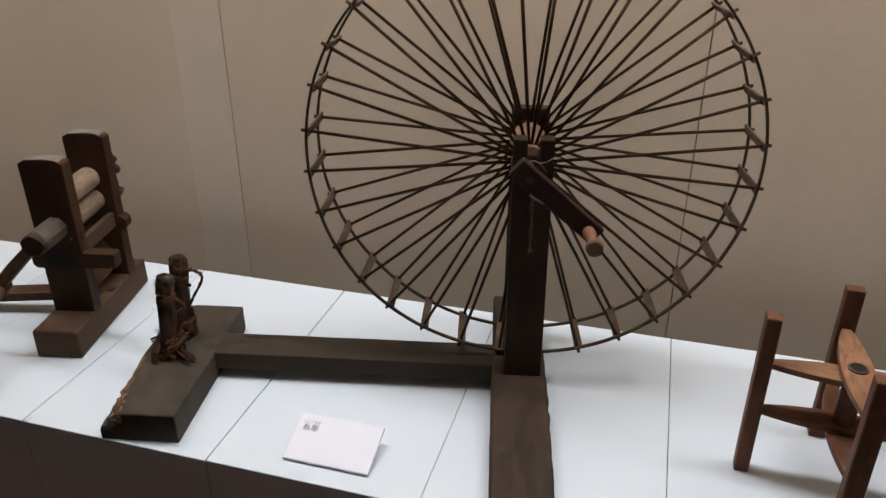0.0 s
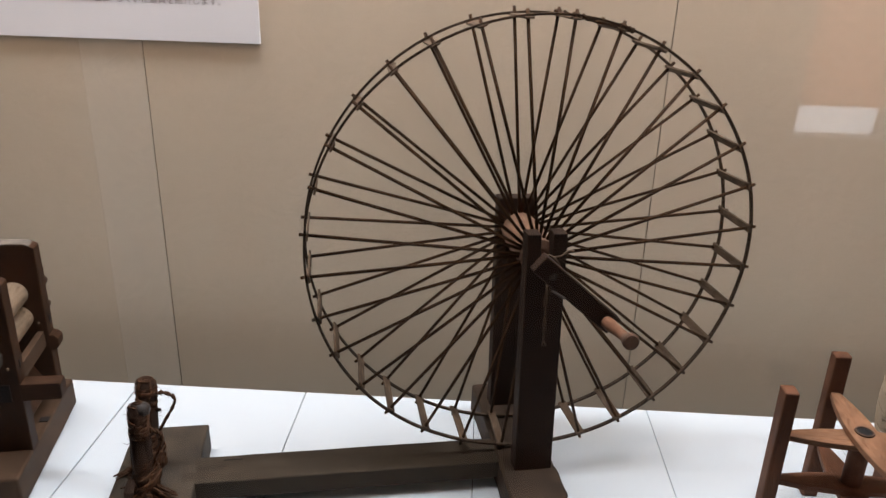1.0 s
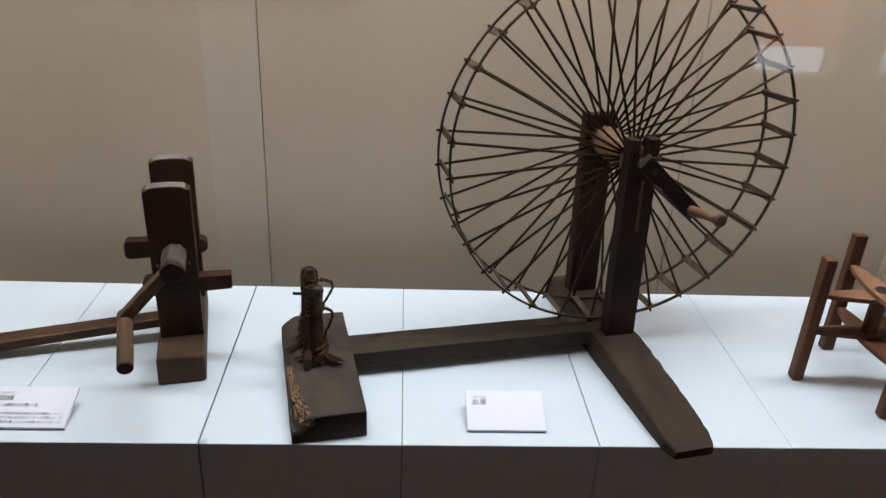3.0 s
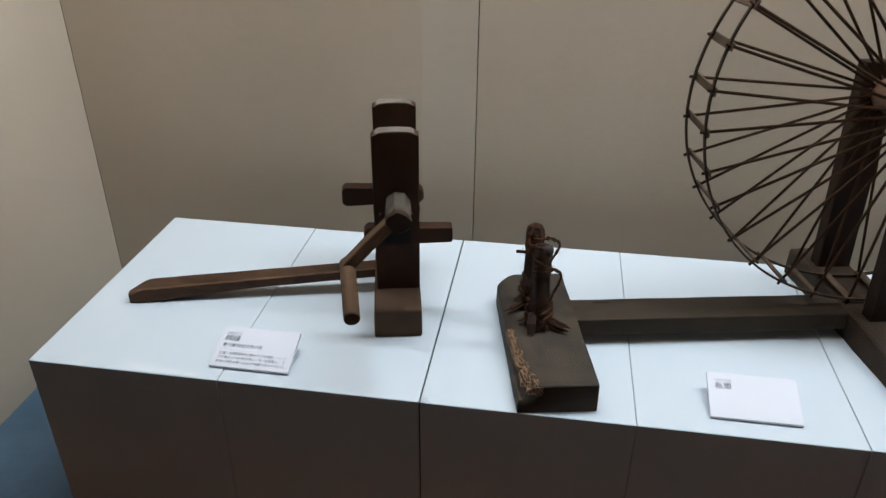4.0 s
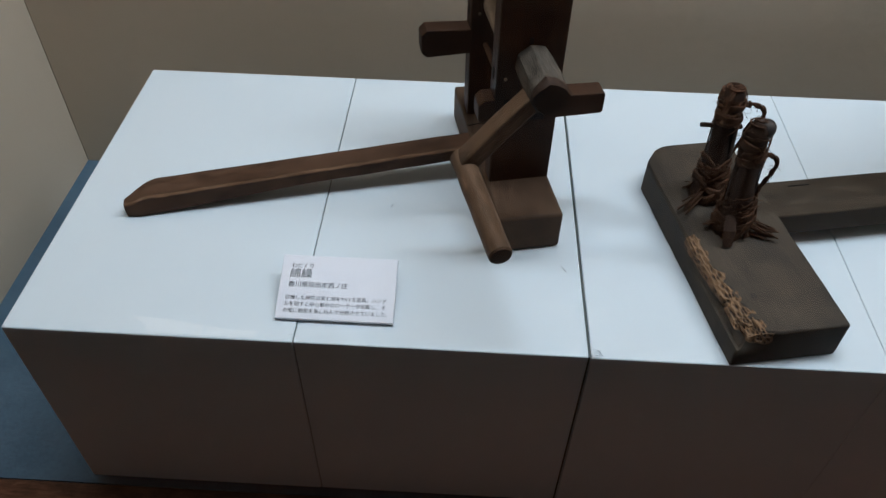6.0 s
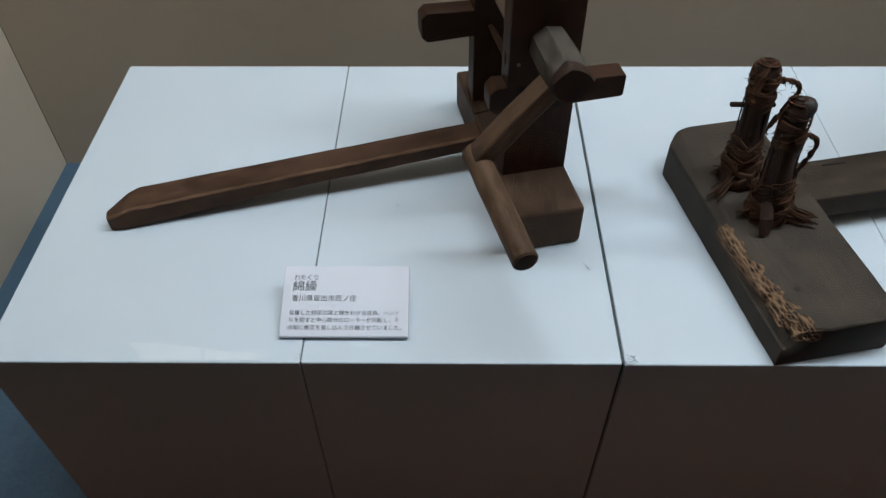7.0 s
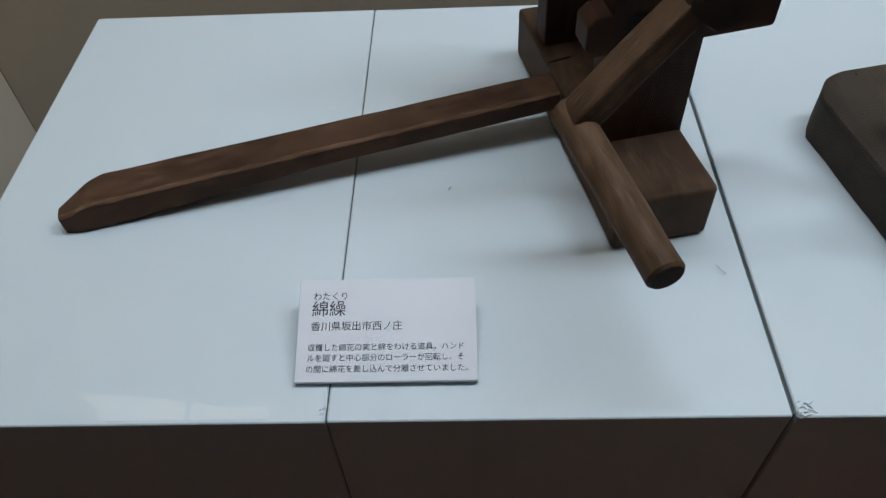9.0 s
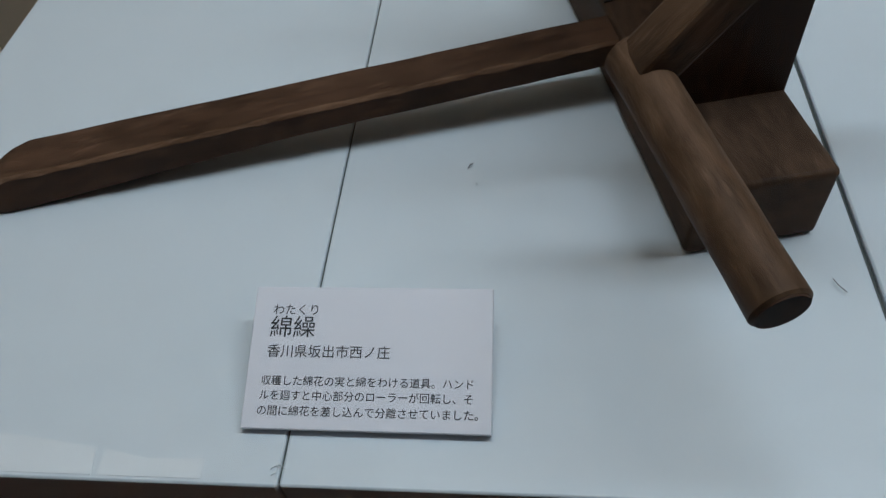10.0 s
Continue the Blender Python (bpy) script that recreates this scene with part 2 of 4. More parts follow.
M_REEL = wood("reel_wood", (0.0864, 0.0374, 0.0216), (0.1368, 0.0612, 0.0346), (0.1872, 0.0900, 0.0518), 0.5)
M_REEL_ARM = wood("reel_arm_wood", (0.1558, 0.0754, 0.0410), (0.2378, 0.1214, 0.0672), (0.3034, 0.1640, 0.0968), 0.5)
M_SPINDLE = wood("spindle_peg_wood", (0.0217, 0.0129, 0.0092), (0.0397, 0.0233, 0.0159), (0.0615, 0.0375, 0.0257), 0.6)
M_STRAW = wood("old_straw_cord", (0.0371, 0.0183, 0.0109), (0.0786, 0.0390, 0.0217), (0.1572, 0.0806, 0.0448), 0.8, 2.0)
M_THREAD = plain("raw_cotton_thread", (0.400, 0.305, 0.212), 0.85, 0.12, 160, 0.0006)
M_IRON = plain("rusty_iron", (0.10, 0.085, 0.075), 0.55, 0.2, 200, 0.0004, 0.6)
# near-black: the shade inside recesses, holes and cracks is put into the colour
M_HOLLOW_SHADE = plain("hollow_shade", (0.012, 0.010, 0.009), 0.9, 0.1, 60)
M_BACKING = plain("brown_backing_board", (0.13, 0.10, 0.075), 0.9, 0.1, 60)
M_CARD = plain("white_card", (0.80, 0.78, 0.82), 0.55, 0.012, 50)
M_PAPER = plain("poster_paper", (0.82, 0.81, 0.84), 0.5, 0.012, 30)
M_INK = plain("black_ink", (0.028, 0.028, 0.032), 0.5, 0.05, 50)
M_GREY_INK = plain("grey_ink", (0.14, 0.13, 0.14), 0.6, 0.05, 50)
M_HALL = plain("hall_plaster", (0.545, 0.45, 0.385), 0.85, 0.05, 12)
M_HALL_FLOOR = plain("hall_floor_vinyl", (0.36, 0.285, 0.23), 0.5, 0.1, 8)
M_BLIND = cloth_blind("orange_blind_cloth", (0.78, 0.43, 0.28))
M_GLASS = glass_sheet("case_glass")
M_DIFFUSER = plain("lamp_housing_metal", (0.75, 0.75, 0.74), 0.4, 0.02, 30)
M_PATCH = plain("touch_up_paint", (0.78, 0.80, 0.815), 0.25, 0.03, 90)
M_JOINT = plain("joint_filler", (0.10, 0.11, 0.10), 0.8, 0.2, 120)


# ---------------------------------------------------------------- mesh helpers
def link_mesh(name, bm, material, m=None):
    me = bpy.data.meshes.new(name)
    bm.normal_update()
    bm.to_mesh(me)
    bm.free()
    me.materials.append(material)
    ob = new(name, me)
    if m is not None:
        ob.matrix_world = m
    return ob


def part(name, bm, material, parent, label="", m=None):
    """One mesh under a thing or a part; m is its pose in the parent's frame."""
    ob = link_mesh(name, bm, material)
    ob.parent = parent
    ob.matrix_basis = m if m is not None else Matrix()
    if label:
        tagged(ob, label)
    return ob


def thing(name, m, label, category, group="", kind=""):
    ob = new(name)
    ob.empty_display_size = 0.05
    ob.matrix_basis = m
    return tagged(ob, label, category, group, kind)


def smooth(bm, angle=40):
    for f in bm.faces:
        f.smooth = True
    for e in bm.edges:
        if len(e.link_faces) == 2:
            bend = e.calc_face_angle(0)
            small, large = sorted(f.calc_area() for f in e.link_faces)
            # broad faces stay flat up to the narrow bevels round them
            if bend > radians(angle) or (bend > radians(8) and large > 6 * small):
                e.smooth = False
    return bm


def wear(bm, amp, scale=30.0, seed=0):
    for v in bm.verts:
        q = v.co * scale + Vector((seed * 3.7, seed * 1.3, seed * 2.1))
        v.co += amp * Vector((noise.noise(q), noise.noise(q + Vector((9, 0, 0))), noise.noise(q + Vector((0, 9, 0)))))
    return bm


def slab(lx, ly, lz, bevel=0.001, segs=2, cuts=0, amp=0.0, seed=0):
    """A bevelled board centred on its origin, x the long way; cuts and amp make it uneven."""
    bm = bmesh.new()
    bmesh.ops.create_cube(bm, size=1)
    for v in bm.verts:
        v.co = Vector((v.co.x * lx, v.co.y * ly, v.co.z * lz))
    if bevel:
        bmesh.ops.bevel(bm, geom=list(bm.edges), offset=bevel, segments=segs, affect="EDGES", profile=0.5)
    if cuts:
        for i in range(1, cuts):
            x = -lx / 2 + lx * i / cuts
            bmesh.ops.bisect_plane(bm, geom=bm.verts[:] + bm.edges[:] + bm.faces[:], plane_co=(x, 0, 0), plane_no=(1, 0, 0))
    if amp:
        wear(bm, amp, 22.0, seed)
    return smooth(bm, 50)


def along(p0, p1, up=(0, 0, 1)):
    """Pose at the middle of p0-p1 whose x axis runs from p0 to p1 and whose z axis is nearest to up."""
    a, b = Vector(p0), Vector(p1)
    x = (b - a).normalized()
    y = Vector(up).cross(x).normalized()
    z = x.cross(y)
    m = Matrix((x, y, z)).transposed().to_4x4()
    m.translation = (a + b) / 2
    return m


def lathe(profile, segs=20, seed=0, amp=0.0):
    """Turned about the x axis; profile: (x, radius) from one end to the other, ends closed."""
    bm = bmesh.new()
    rings = []
    for x, r in profile:
        rings.append([bm.verts.new((x, r * math.cos(2 * math.pi * k / segs), r * math.sin(2 * math.pi * k / segs))) for k in range(segs)])
    for a, b in zip(rings, rings[1:]):
        for k in range(segs):
            bm.faces.new((a[k], a[(k + 1) % segs], b[(k + 1) % segs], b[k]))
    bm.faces.new(rings[0][::-1])
    bm.faces.new(rings[-1])
    if amp:
        wear(bm, amp, 60.0, seed)
    bmesh.ops.recalc_face_normals(bm, faces=bm.faces[:])
    return smooth(bm, 42)


def rod(length, r, bevel=0.001, segs=20, amp=0.0, seed=0, r2=None):
    h, r2 = length / 2, r if r2 is None else r2
    mids = [(-h + length * i / 6, r + (r2 - r) * i / 6) for i in range(1, 6)]
    return lathe([(-h, r - bevel), (-h + bevel, r), *mids, (h - bevel, r2), (h, r2 - bevel)], segs, seed, amp)


def tube_into(bm, pts, r, segs=8, closed=False, taper=1.0):
    pts = [Vector(q) for q in pts]
    n = len(pts)
    rings = []
    ref = Vector((0.31, 0.22, 0.92)).normalized()
    for i, q in enumerate(pts):
        d = (pts[(i + 1) % n] - pts[i - 1]) if closed else (pts[min(i + 1, n - 1)] - pts[max(i - 1, 0)])
        d.normalize()
        u = d.cross(ref)
        if u.length < 1e-3:
            u = d.cross(Vector((1, 0, 0)))
        u.normalize()
        w = d.cross(u)
        rr = r * (1 + (taper - 1) * i / max(1, n - 1))
        rings.append([bm.verts.new(q + rr * (math.cos(2 * math.pi * k / segs) * u + math.sin(2 * math.pi * k / segs) * w)) for k in range(segs)])
    for i in range(n if closed else n - 1):
        a, b = rings[i], rings[(i + 1) % n]
        for k in range(segs):
            bm.faces.new((a[k], a[(k + 1) % segs], b[(k + 1) % segs], b[k]))
    if not closed:
        bm.faces.new(rings[0][::-1])
        bm.faces.new(rings[-1])
    for f in bm.faces:
        f.smooth = True
    return bm


def tube(pts, r, segs=8, closed=False, taper=1.0):
    return tube_into(bmesh.new(), pts, r, segs, closed, taper)


def prism(outline, thick, bevel=0.0008):
    """A board cut to an outline in its own x-y plane, thick along z, centred."""
    bm = bmesh.new()
    low = [bm.verts.new((x, y, -thick / 2)) for x, y in outline]
    top = [bm.verts.new((x, y, thick / 2)) for x, y in outline]
    bm.faces.new(low[::-1])
    bm.faces.new(top)
    n = len(outline)
    for k in range(n):
        bm.faces.new((low[k], low[(k + 1) % n], top[(k + 1) % n], top[k]))
    bmesh.ops.recalc_face_normals(bm, faces=bm.faces[:])
    if bevel:
        sharp = [e for e in bm.edges if e.calc_face_angle(0) > radians(35)]
        bmesh.ops.bevel(bm, geom=sharp, offset=bevel, segments=2, affect="EDGES", profile=0.5)
    return smooth(bm, 40)


def lettering(name, text, width, material, parent, m, label=""):
    """Flat letters of the built-in font, scaled to a width; origin at the lower left."""
    cu = bpy.data.curves.new(name, "FONT")
    cu.body, cu.size, cu.extrude = text, 1.0, 0.0
    tmp = new(name, cu)
    bpy.context.view_layer.update()
    dg = bpy.context.evaluated_depsgraph_get()
    me = bpy.data.meshes.new_from_object(tmp.evaluated_get(dg))
    bpy.data.objects.remove(tmp)
    xs = [v.co.x for v in me.vertices]
    k = width / (max(xs) - min(xs))
    x0 = min(xs)
    for v in me.vertices:
        v.co = Vector(((v.co.x - x0) * k, v.co.y * k, 0))
    me.materials.clear()
    me.materials.append(material)
    ob = new(name, me)
    ob.parent = parent
    ob.matrix_basis = m
    return tagged(ob, label) if label else ob


# ---------------------------------------------------------------- the case
def box_structure(name, lo, hi, material, label, category="structure"):
    bm = slab(hi[0] - lo[0], hi[1] - lo[1], hi[2] - lo[2], 0)
    ob = link_mesh(name, bm, material)
    ob.location = [(a + b) / 2 for a, b in zip(lo, hi)]
    return tagged(ob, label, category, kind="structure")


box_structure("floor", (LEFT_X - 0.1, -0.004, FLOOR - 0.05), (RIGHT_X + 0.1, WALL_Y + 0.1, FLOOR), M_CARPET, "dull blue carpeted floor of the display case", "floor")
box_structure("wall_left", (LEFT_X - 0.04, -0.05, FLOOR), (LEFT_X, WALL_Y, CEIL), M_WALL, "beige wallpapered end wall of the display case", "wall")
box_structure("wall_right", (RIGHT_X, -0.05, FLOOR), (RIGHT_X + 0.04, WALL_Y, CEIL), M_WALL, "beige wallpapered far end wall of the case", "wall")
box_structure("ceiling", (LEFT_X - 0.04, -0.08, CEIL), (RIGHT_X + 0.04, WALL_Y + 0.06, CEIL + 0.04), M_HALL, "plain pale ceiling of the display case", "ceiling")
box_structure("backing", (LEFT_X - 0.04, WALL_Y + 0.012, FLOOR), (RIGHT_X + 0.04, WALL_Y + 0.06, CEIL), M_BACKING, "dark board behind the wallpapered panels", "wall")

wall_back = thing("wall_back", Matrix(), "beige wallpapered back wall with narrow upright joints", "wall", kind="structure")
edges = (LEFT_X, -0.30 + 0.9 - 0.112, 0.60, 1.50, 2.40, RIGHT_X)
for xa, xb in zip(edges, edges[1:]):
    pale = abs(xb - 0.60) < 1e-6
    ga = 0.0 if pale else 0.0009
    gb = 0.0 if abs(xb - edges[1]) < 1e-6 else 0.0009
    bm = slab(xb - xa - ga - gb, 0.012, CEIL - FLOOR, 0.0006 if not pale else 0)
    part("wall_panel", bm, M_WALL_PALE if pale else M_WALL, wall_back, "", pose((xa + ga + xb - gb) / 2, WALL_Y + 0.006, (CEIL + FLOOR) / 2))

# plinth: a row of white painted boxes, 0.3 m wide
plinth = thing("plinth", Matrix(), "row of white painted boxes forming a low display plinth", "plinth", kind="structure")
DEPTH = 0.485
for i in range(8):
    ga = 0.0013 if i == 2 else 0.0005
    gb = 0.0013 if i == 1 else 0.0005
    bm = slab(0.3 - ga - gb, DEPTH, 0.306, 0.0012, 2)
    dz = (0.0, -0.0006, 0.0003, -0.0004, 0.0006, 0.0, -0.0005, 0.0002)[i]
    dy = (0.0, 0.0006, -0.0008, 0.0004, -0.0004, 0.0006, 0.0, 0.0)[i]
    part("box", bm, M_PLINTH, plinth, "", pose(0.3 * i + (0.3 + ga - gb) / 2, DEPTH / 2 + dy, -0.153 + dz))
# the shade of the gap below the boxes is painted as a near-black sheet
part("plinth_base", slab(2.37, DEPTH - 0.03, 0.013, 0), M_HOLLOW_SHADE, plinth, "recessed base, coloured near-black as the shade under the boxes", pose(1.2, DEPTH / 2, -0.3130))
for i in range(1, 8):
    part("joint", slab(0.0016, DEPTH - 0.004, 0.30, 0), M_JOINT, plinth, "", pose(0.3 * i, DEPTH / 2 + 0.001, -0.1525))

# front sill and glass
sill = link_mesh("sill", slab(RIGHT_X - LEFT_X + 0.5, 0.30, 0.06, 0.004, 3), M_SILL, pose((RIGHT_X + LEFT_X) / 2, -0.156, FLOOR - 0.026))
tagged(sill, "reddish brown polished wooden front sill of the case", "sill", kind="structure")
front = box_structure("case_front", (LEFT_X - 0.2, -0.27, ROOM_FLOOR), (RIGHT_X + 0.2, -0.03, FLOOR - 0.057), M_SILL, "brown wooden panel below the glass front", "wall")
glass = link_mesh("glass_front", slab(RIGHT_X - LEFT_X, 0.006, 0.99 - FLOOR, 0), M_GLASS, pose((RIGHT_X + LEFT_X) / 2, GLASS_Y, (0.99 + FLOOR) / 2 + 0.004))
tagged(glass, "clear glass front of the display case", "glass", kind="structure")
glass.visible_shadow = False

# added out of view: keeps the case lamp from lighting the hall in front
box_structure("light_baffle", (LEFT_X - 0.04, -0.05, 0.95), (RIGHT_X + 0.04, -0.01, CEIL), M_HALL, "unseen board above the glass, added to block the case lamp's light", "wall")

# the hall behind the visitor
box_structure("hall_floor", (ROOM_X0, ROOM_Y, ROOM_FLOOR - 0.05), (ROOM_X1, 0.0, ROOM_FLOOR), M_HALL_FLOOR, "brown vinyl floor of the museum hall", "floor")
box_structure("hall_ceiling", (ROOM_X0, ROOM_Y, ROOM_CEIL), (ROOM_X1, 0.0, ROOM_CEIL + 0.05), M_HALL, "plain plaster ceiling of the museum hall", "ceiling")
box_structure("hall_wall_west", (ROOM_X0 - 0.1, ROOM_Y - 0.1, ROOM_FLOOR), (ROOM_X0, 0.0, ROOM_CEIL), M_HALL, "plain plaster side wall of the hall", "wall")
box_structure("hall_wall_east", (ROOM_X1, ROOM_Y - 0.1, ROOM_FLOOR), (ROOM_X1 + 0.1, 0.0, ROOM_CEIL), M_HALL, "plain plaster side wall of the hall", "wall")
box_structure("case_surround_west", (ROOM_X0, -0.05, ROOM_FLOOR), (LEFT_X - 0.04, 0.0, ROOM_CEIL), M_HALL, "plaster wall beside the display case", "wall")
box_structure("case_surround_east", (RIGHT_X + 0.04, -0.05, ROOM_FLOOR), (ROOM_X1, 0.0, ROOM_CEIL), M_HALL, "plaster wall beside the display case", "wall")
box_structure("case_surround_top", (LEFT_X - 0.04, -0.05, CEIL + 0.04), (RIGHT_X + 0.04, 0.0, ROOM_CEIL), M_HALL, "plaster wall above the display case", "wall")
cuts = [ROOM_X0] + [v for w in WINDOWS for v in w] + [ROOM_X1]
for xa, xb in zip(cuts[::2], cuts[1::2]):
    box_structure("hall_wall_south", (xa, ROOM_Y - 0.12, ROOM_FLOOR), (xb, ROOM_Y, ROOM_CEIL), M_HALL, "plain plaster wall between the hall windows", "wall")
for wa, wb in WINDOWS:
    box_structure("hall_wall_south", (wa, ROOM_Y - 0.12, ROOM_FLOOR), (wb, ROOM_Y, 0.02), M_HALL, "plain plaster wall below a hall window", "wall")
    box_structure("hall_wall_south", (wa, ROOM_Y - 0.12, 1.12), (wb, ROOM_Y, ROOM_CEIL), M_HALL, "plain plaster wall above a hall window", "wall")
    blind = link_mesh("roller_blind", slab(wb - wa - 0.004, 0.002, 1.0, 0), M_BLIND, pose((wa + wb) / 2, ROOM_Y - 0.05, 0.649))
    tagged(blind, "orange cloth roller blind drawn down, gap below", "blind", "hall window blinds")


# ---------------------------------------------------------------- spinning wheel
A_W = 11.5
wheel = thing("spinning_wheel", pose(1.2616, 0.3407, 0.0, 0, 0, A_W), "old dark wooden spinning wheel with bamboo spokes, standing on the plinth", "spinning wheel")


inv = wheel.matrix_basis.inverted()


def foot_board():
    """The long foot under the posts: front end narrowed, frayed and rounded, a waist at the beam."""
    n, bm = 90, bmesh.new()
    rows = []
    for i in range(n + 1):
        u = i / n
        x = -0.25 + 0.50 * u
        half = 0.0395 + 0.001 * math.sin(u * 5)
        if u < 0.07:
            half *= 0.80 + 0.20 * math.sin(u / 0.07 * math.pi / 2)
        shift = 0.0
        jag = 0.0022 * noise.noise(Vector((x * 55, 3, 0))) + 0.0016 * noise.noise(Vector((x * 190, 7, 0))) if u < 0.75 else 0.0
        top = 0.0485 if u > 0.5 else 0.014 + 0.0345 * (u / 0.5) ** 0.7
        sec = ((-half + shift, 0.0), (-half + shift, top - 0.003), (-half + shift + 0.003, top), (half + shift - 0.003 + jag, top), (half + shift + jag, top - 0.003), (half + shift + jag, 0.0))
        rows.append([bm.verts.new((x + (0.004 * noise.noise(Vector((y * 90, i, 0))) if i == 0 else 0), -y, z)) for y, z in sec])
    for a, b in zip(rows, rows[1:]):
        for k in range(6):
            bm.faces.new((a[k], a[(k + 1) % 6], b[(k + 1) % 6], b[k]))
    bm.faces.new(rows[0][::-1])
    bm.faces.new(rows[-1])
    bmesh.ops.recalc_face_normals(bm, faces=bm.faces[:])
    wear(bm, 0.0010, 35, 3)
    for v in bm.verts:
        if v.co.z < 0.002:
            v.co.z = 0.0
    return smooth(bm, 35)


part("foot", foot_board(), M_FOOT, wheel, "grey-brown foot board with frayed front end", along(inv @ Vector((1.337, -0.021, 0)), inv @ Vector((1.232, 0.468, 0))))
# the beam that ties the foot to the spindle block


def wl(x, y, z):
    return inv @ Vector((x, y, z))


part("beam", slab(0.455, 0.058, 0.029, 0.0018, 2, 14, 0.0007, 5), M_BEAM, wheel, "grey-brown connecting beam", along(wl(0.79, 0.197, 0.0315), wl(1.236, 0.2885, 0.0315)))
part("mortise_crack", slab(0.026, 0.0014, 0.0008, 0), M_HOLLOW_SHADE, wheel, "dark crack", along(wl(0.838, 0.226, 0.0464), wl(0.868, 0.232, 0.0464)))

LEAN = radians(3.2)


def post_mesh(h, w, d, notch):
    """Upright board: x up, y across, z through; the front one is notched from the top for the axle."""
    if notch:
        out = [(0, -w / 2), (h, -w / 2), (h, -0.0085), (h - 0.038, -0.0080), (h - 0.044, -0.004), (h - 0.044, 0.004), (h - 0.038, 0.0080), (h, 0.0085), (h, w / 2), (0, w / 2)]
    else:
        out = [(0, -w / 2), (h, -w / 2), (h, w / 2), (0, w / 2)]
    return wear(prism(out, d, 0.0016), 0.0006, 25, 2 if notch else 4)


def upright(y_front, d):
    """x axis up and leaning back, y axis across, z axis to the front."""
    x = Vector((0, math.sin(LEAN), math.cos(LEAN)))
    y = Vector((1, 0, 0))
    z = x.cross(y)
    m = Matrix((x, y, z)).transposed().to_4x4()
    m.translation = Vector((0.0035, y_front + d / 2, 0.044))
    return m


part("front_post", post_mesh(0.359, 0.054, 0.026, True), M_POST, wheel, "blackened upright post notched at the top", upright(-0.102, 0.026))
part("rear_post", post_mesh(0.354, 0.057, 0.026, False), M_POST, wheel, "blackened upright post", upright(0.064, 0.026))

WHEEL = Matrix.Translation((0, 0, 0.3612)) @ pose(0, 0, 0, -1.63, 0, 10.76 - A_W)
R, HALF, N_SLAT = 0.3087, 0.0396, 32


def drawn_in(a):
    """How far the rear hoop is pulled towards the front one, as a share of the half width; a in radians."""
    return 0.55 * math.exp(-(((math.degrees(a) % 360) - 138) / 34) ** 2)


def rim_strip(r, seed, warp=0.0):
    """A bent bamboo strip, 5.5 mm wide and 3 mm thick, slightly out of round."""
    bm = bmesh.new()
    n, rings = 128, []
    for i in range(n):
        a = 2 * math.pi * i / n
        rr = r + 0.0012 * math.sin(2 * a + seed) + 0.0007 * math.sin(5 * a + 2 * seed)
        yy = 0.0010 * math.sin(3 * a + seed) - warp * drawn_in(a)
        ring = []
        for dr, dy in ((-0.0015, -0.0027), (0.0015, -0.0027), (0.0015, 0.0027), (-0.0015, 0.0027)):
            ring.append(bm.verts.new(((rr + dr) * math.cos(a), yy + dy, (rr + dr) * math.sin(a))))
        rings.append(ring)
    for i in range(n):
        a, b = rings[i], rings[(i + 1) % n]
        for k in range(4):
            bm.faces.new((a[k], a[(k + 1) % 4], b[(k + 1) % 4], b[k]))
    bmesh.ops.recalc_face_normals(bm, faces=bm.faces[:])
    return smooth(bm, 40)


part("front_rim", rim_strip(R, 0.4), M_RIM, wheel, "bent bamboo hoop", WHEEL @ pose(0, -HALF, 0))
part("rear_rim", rim_strip(R, 1.9, HALF), M_RIM, wheel, "bent bamboo hoop", WHEEL @ pose(0, HALF, 0))
hub = lathe([(-0.066, 0.013), (-0.063, 0.0245), (-0.045, 0.0262), (0.0, 0.0278), (0.045, 0.0268), (0.062, 0.0252), (0.066, 0.014)], 28)
hub = part("hub", hub, M_HUB, wheel, "pale reddish turned wooden hub", WHEEL @ pose(0, 0, 0, 0, 0, 90))
part("axle", rod(0.23, 0.0062, 0.001, 14), M_IRON, wheel, "dark iron axle", WHEEL @ pose(0, -0.016, 0, 0, 0, 90))

slat_mesh = spoke_mesh = None
rng = random.Random(7)


def shared(name, me, parent, m):
    ob = new(name, me)
    ob.parent = parent
    ob.matrix_basis = m
    return ob


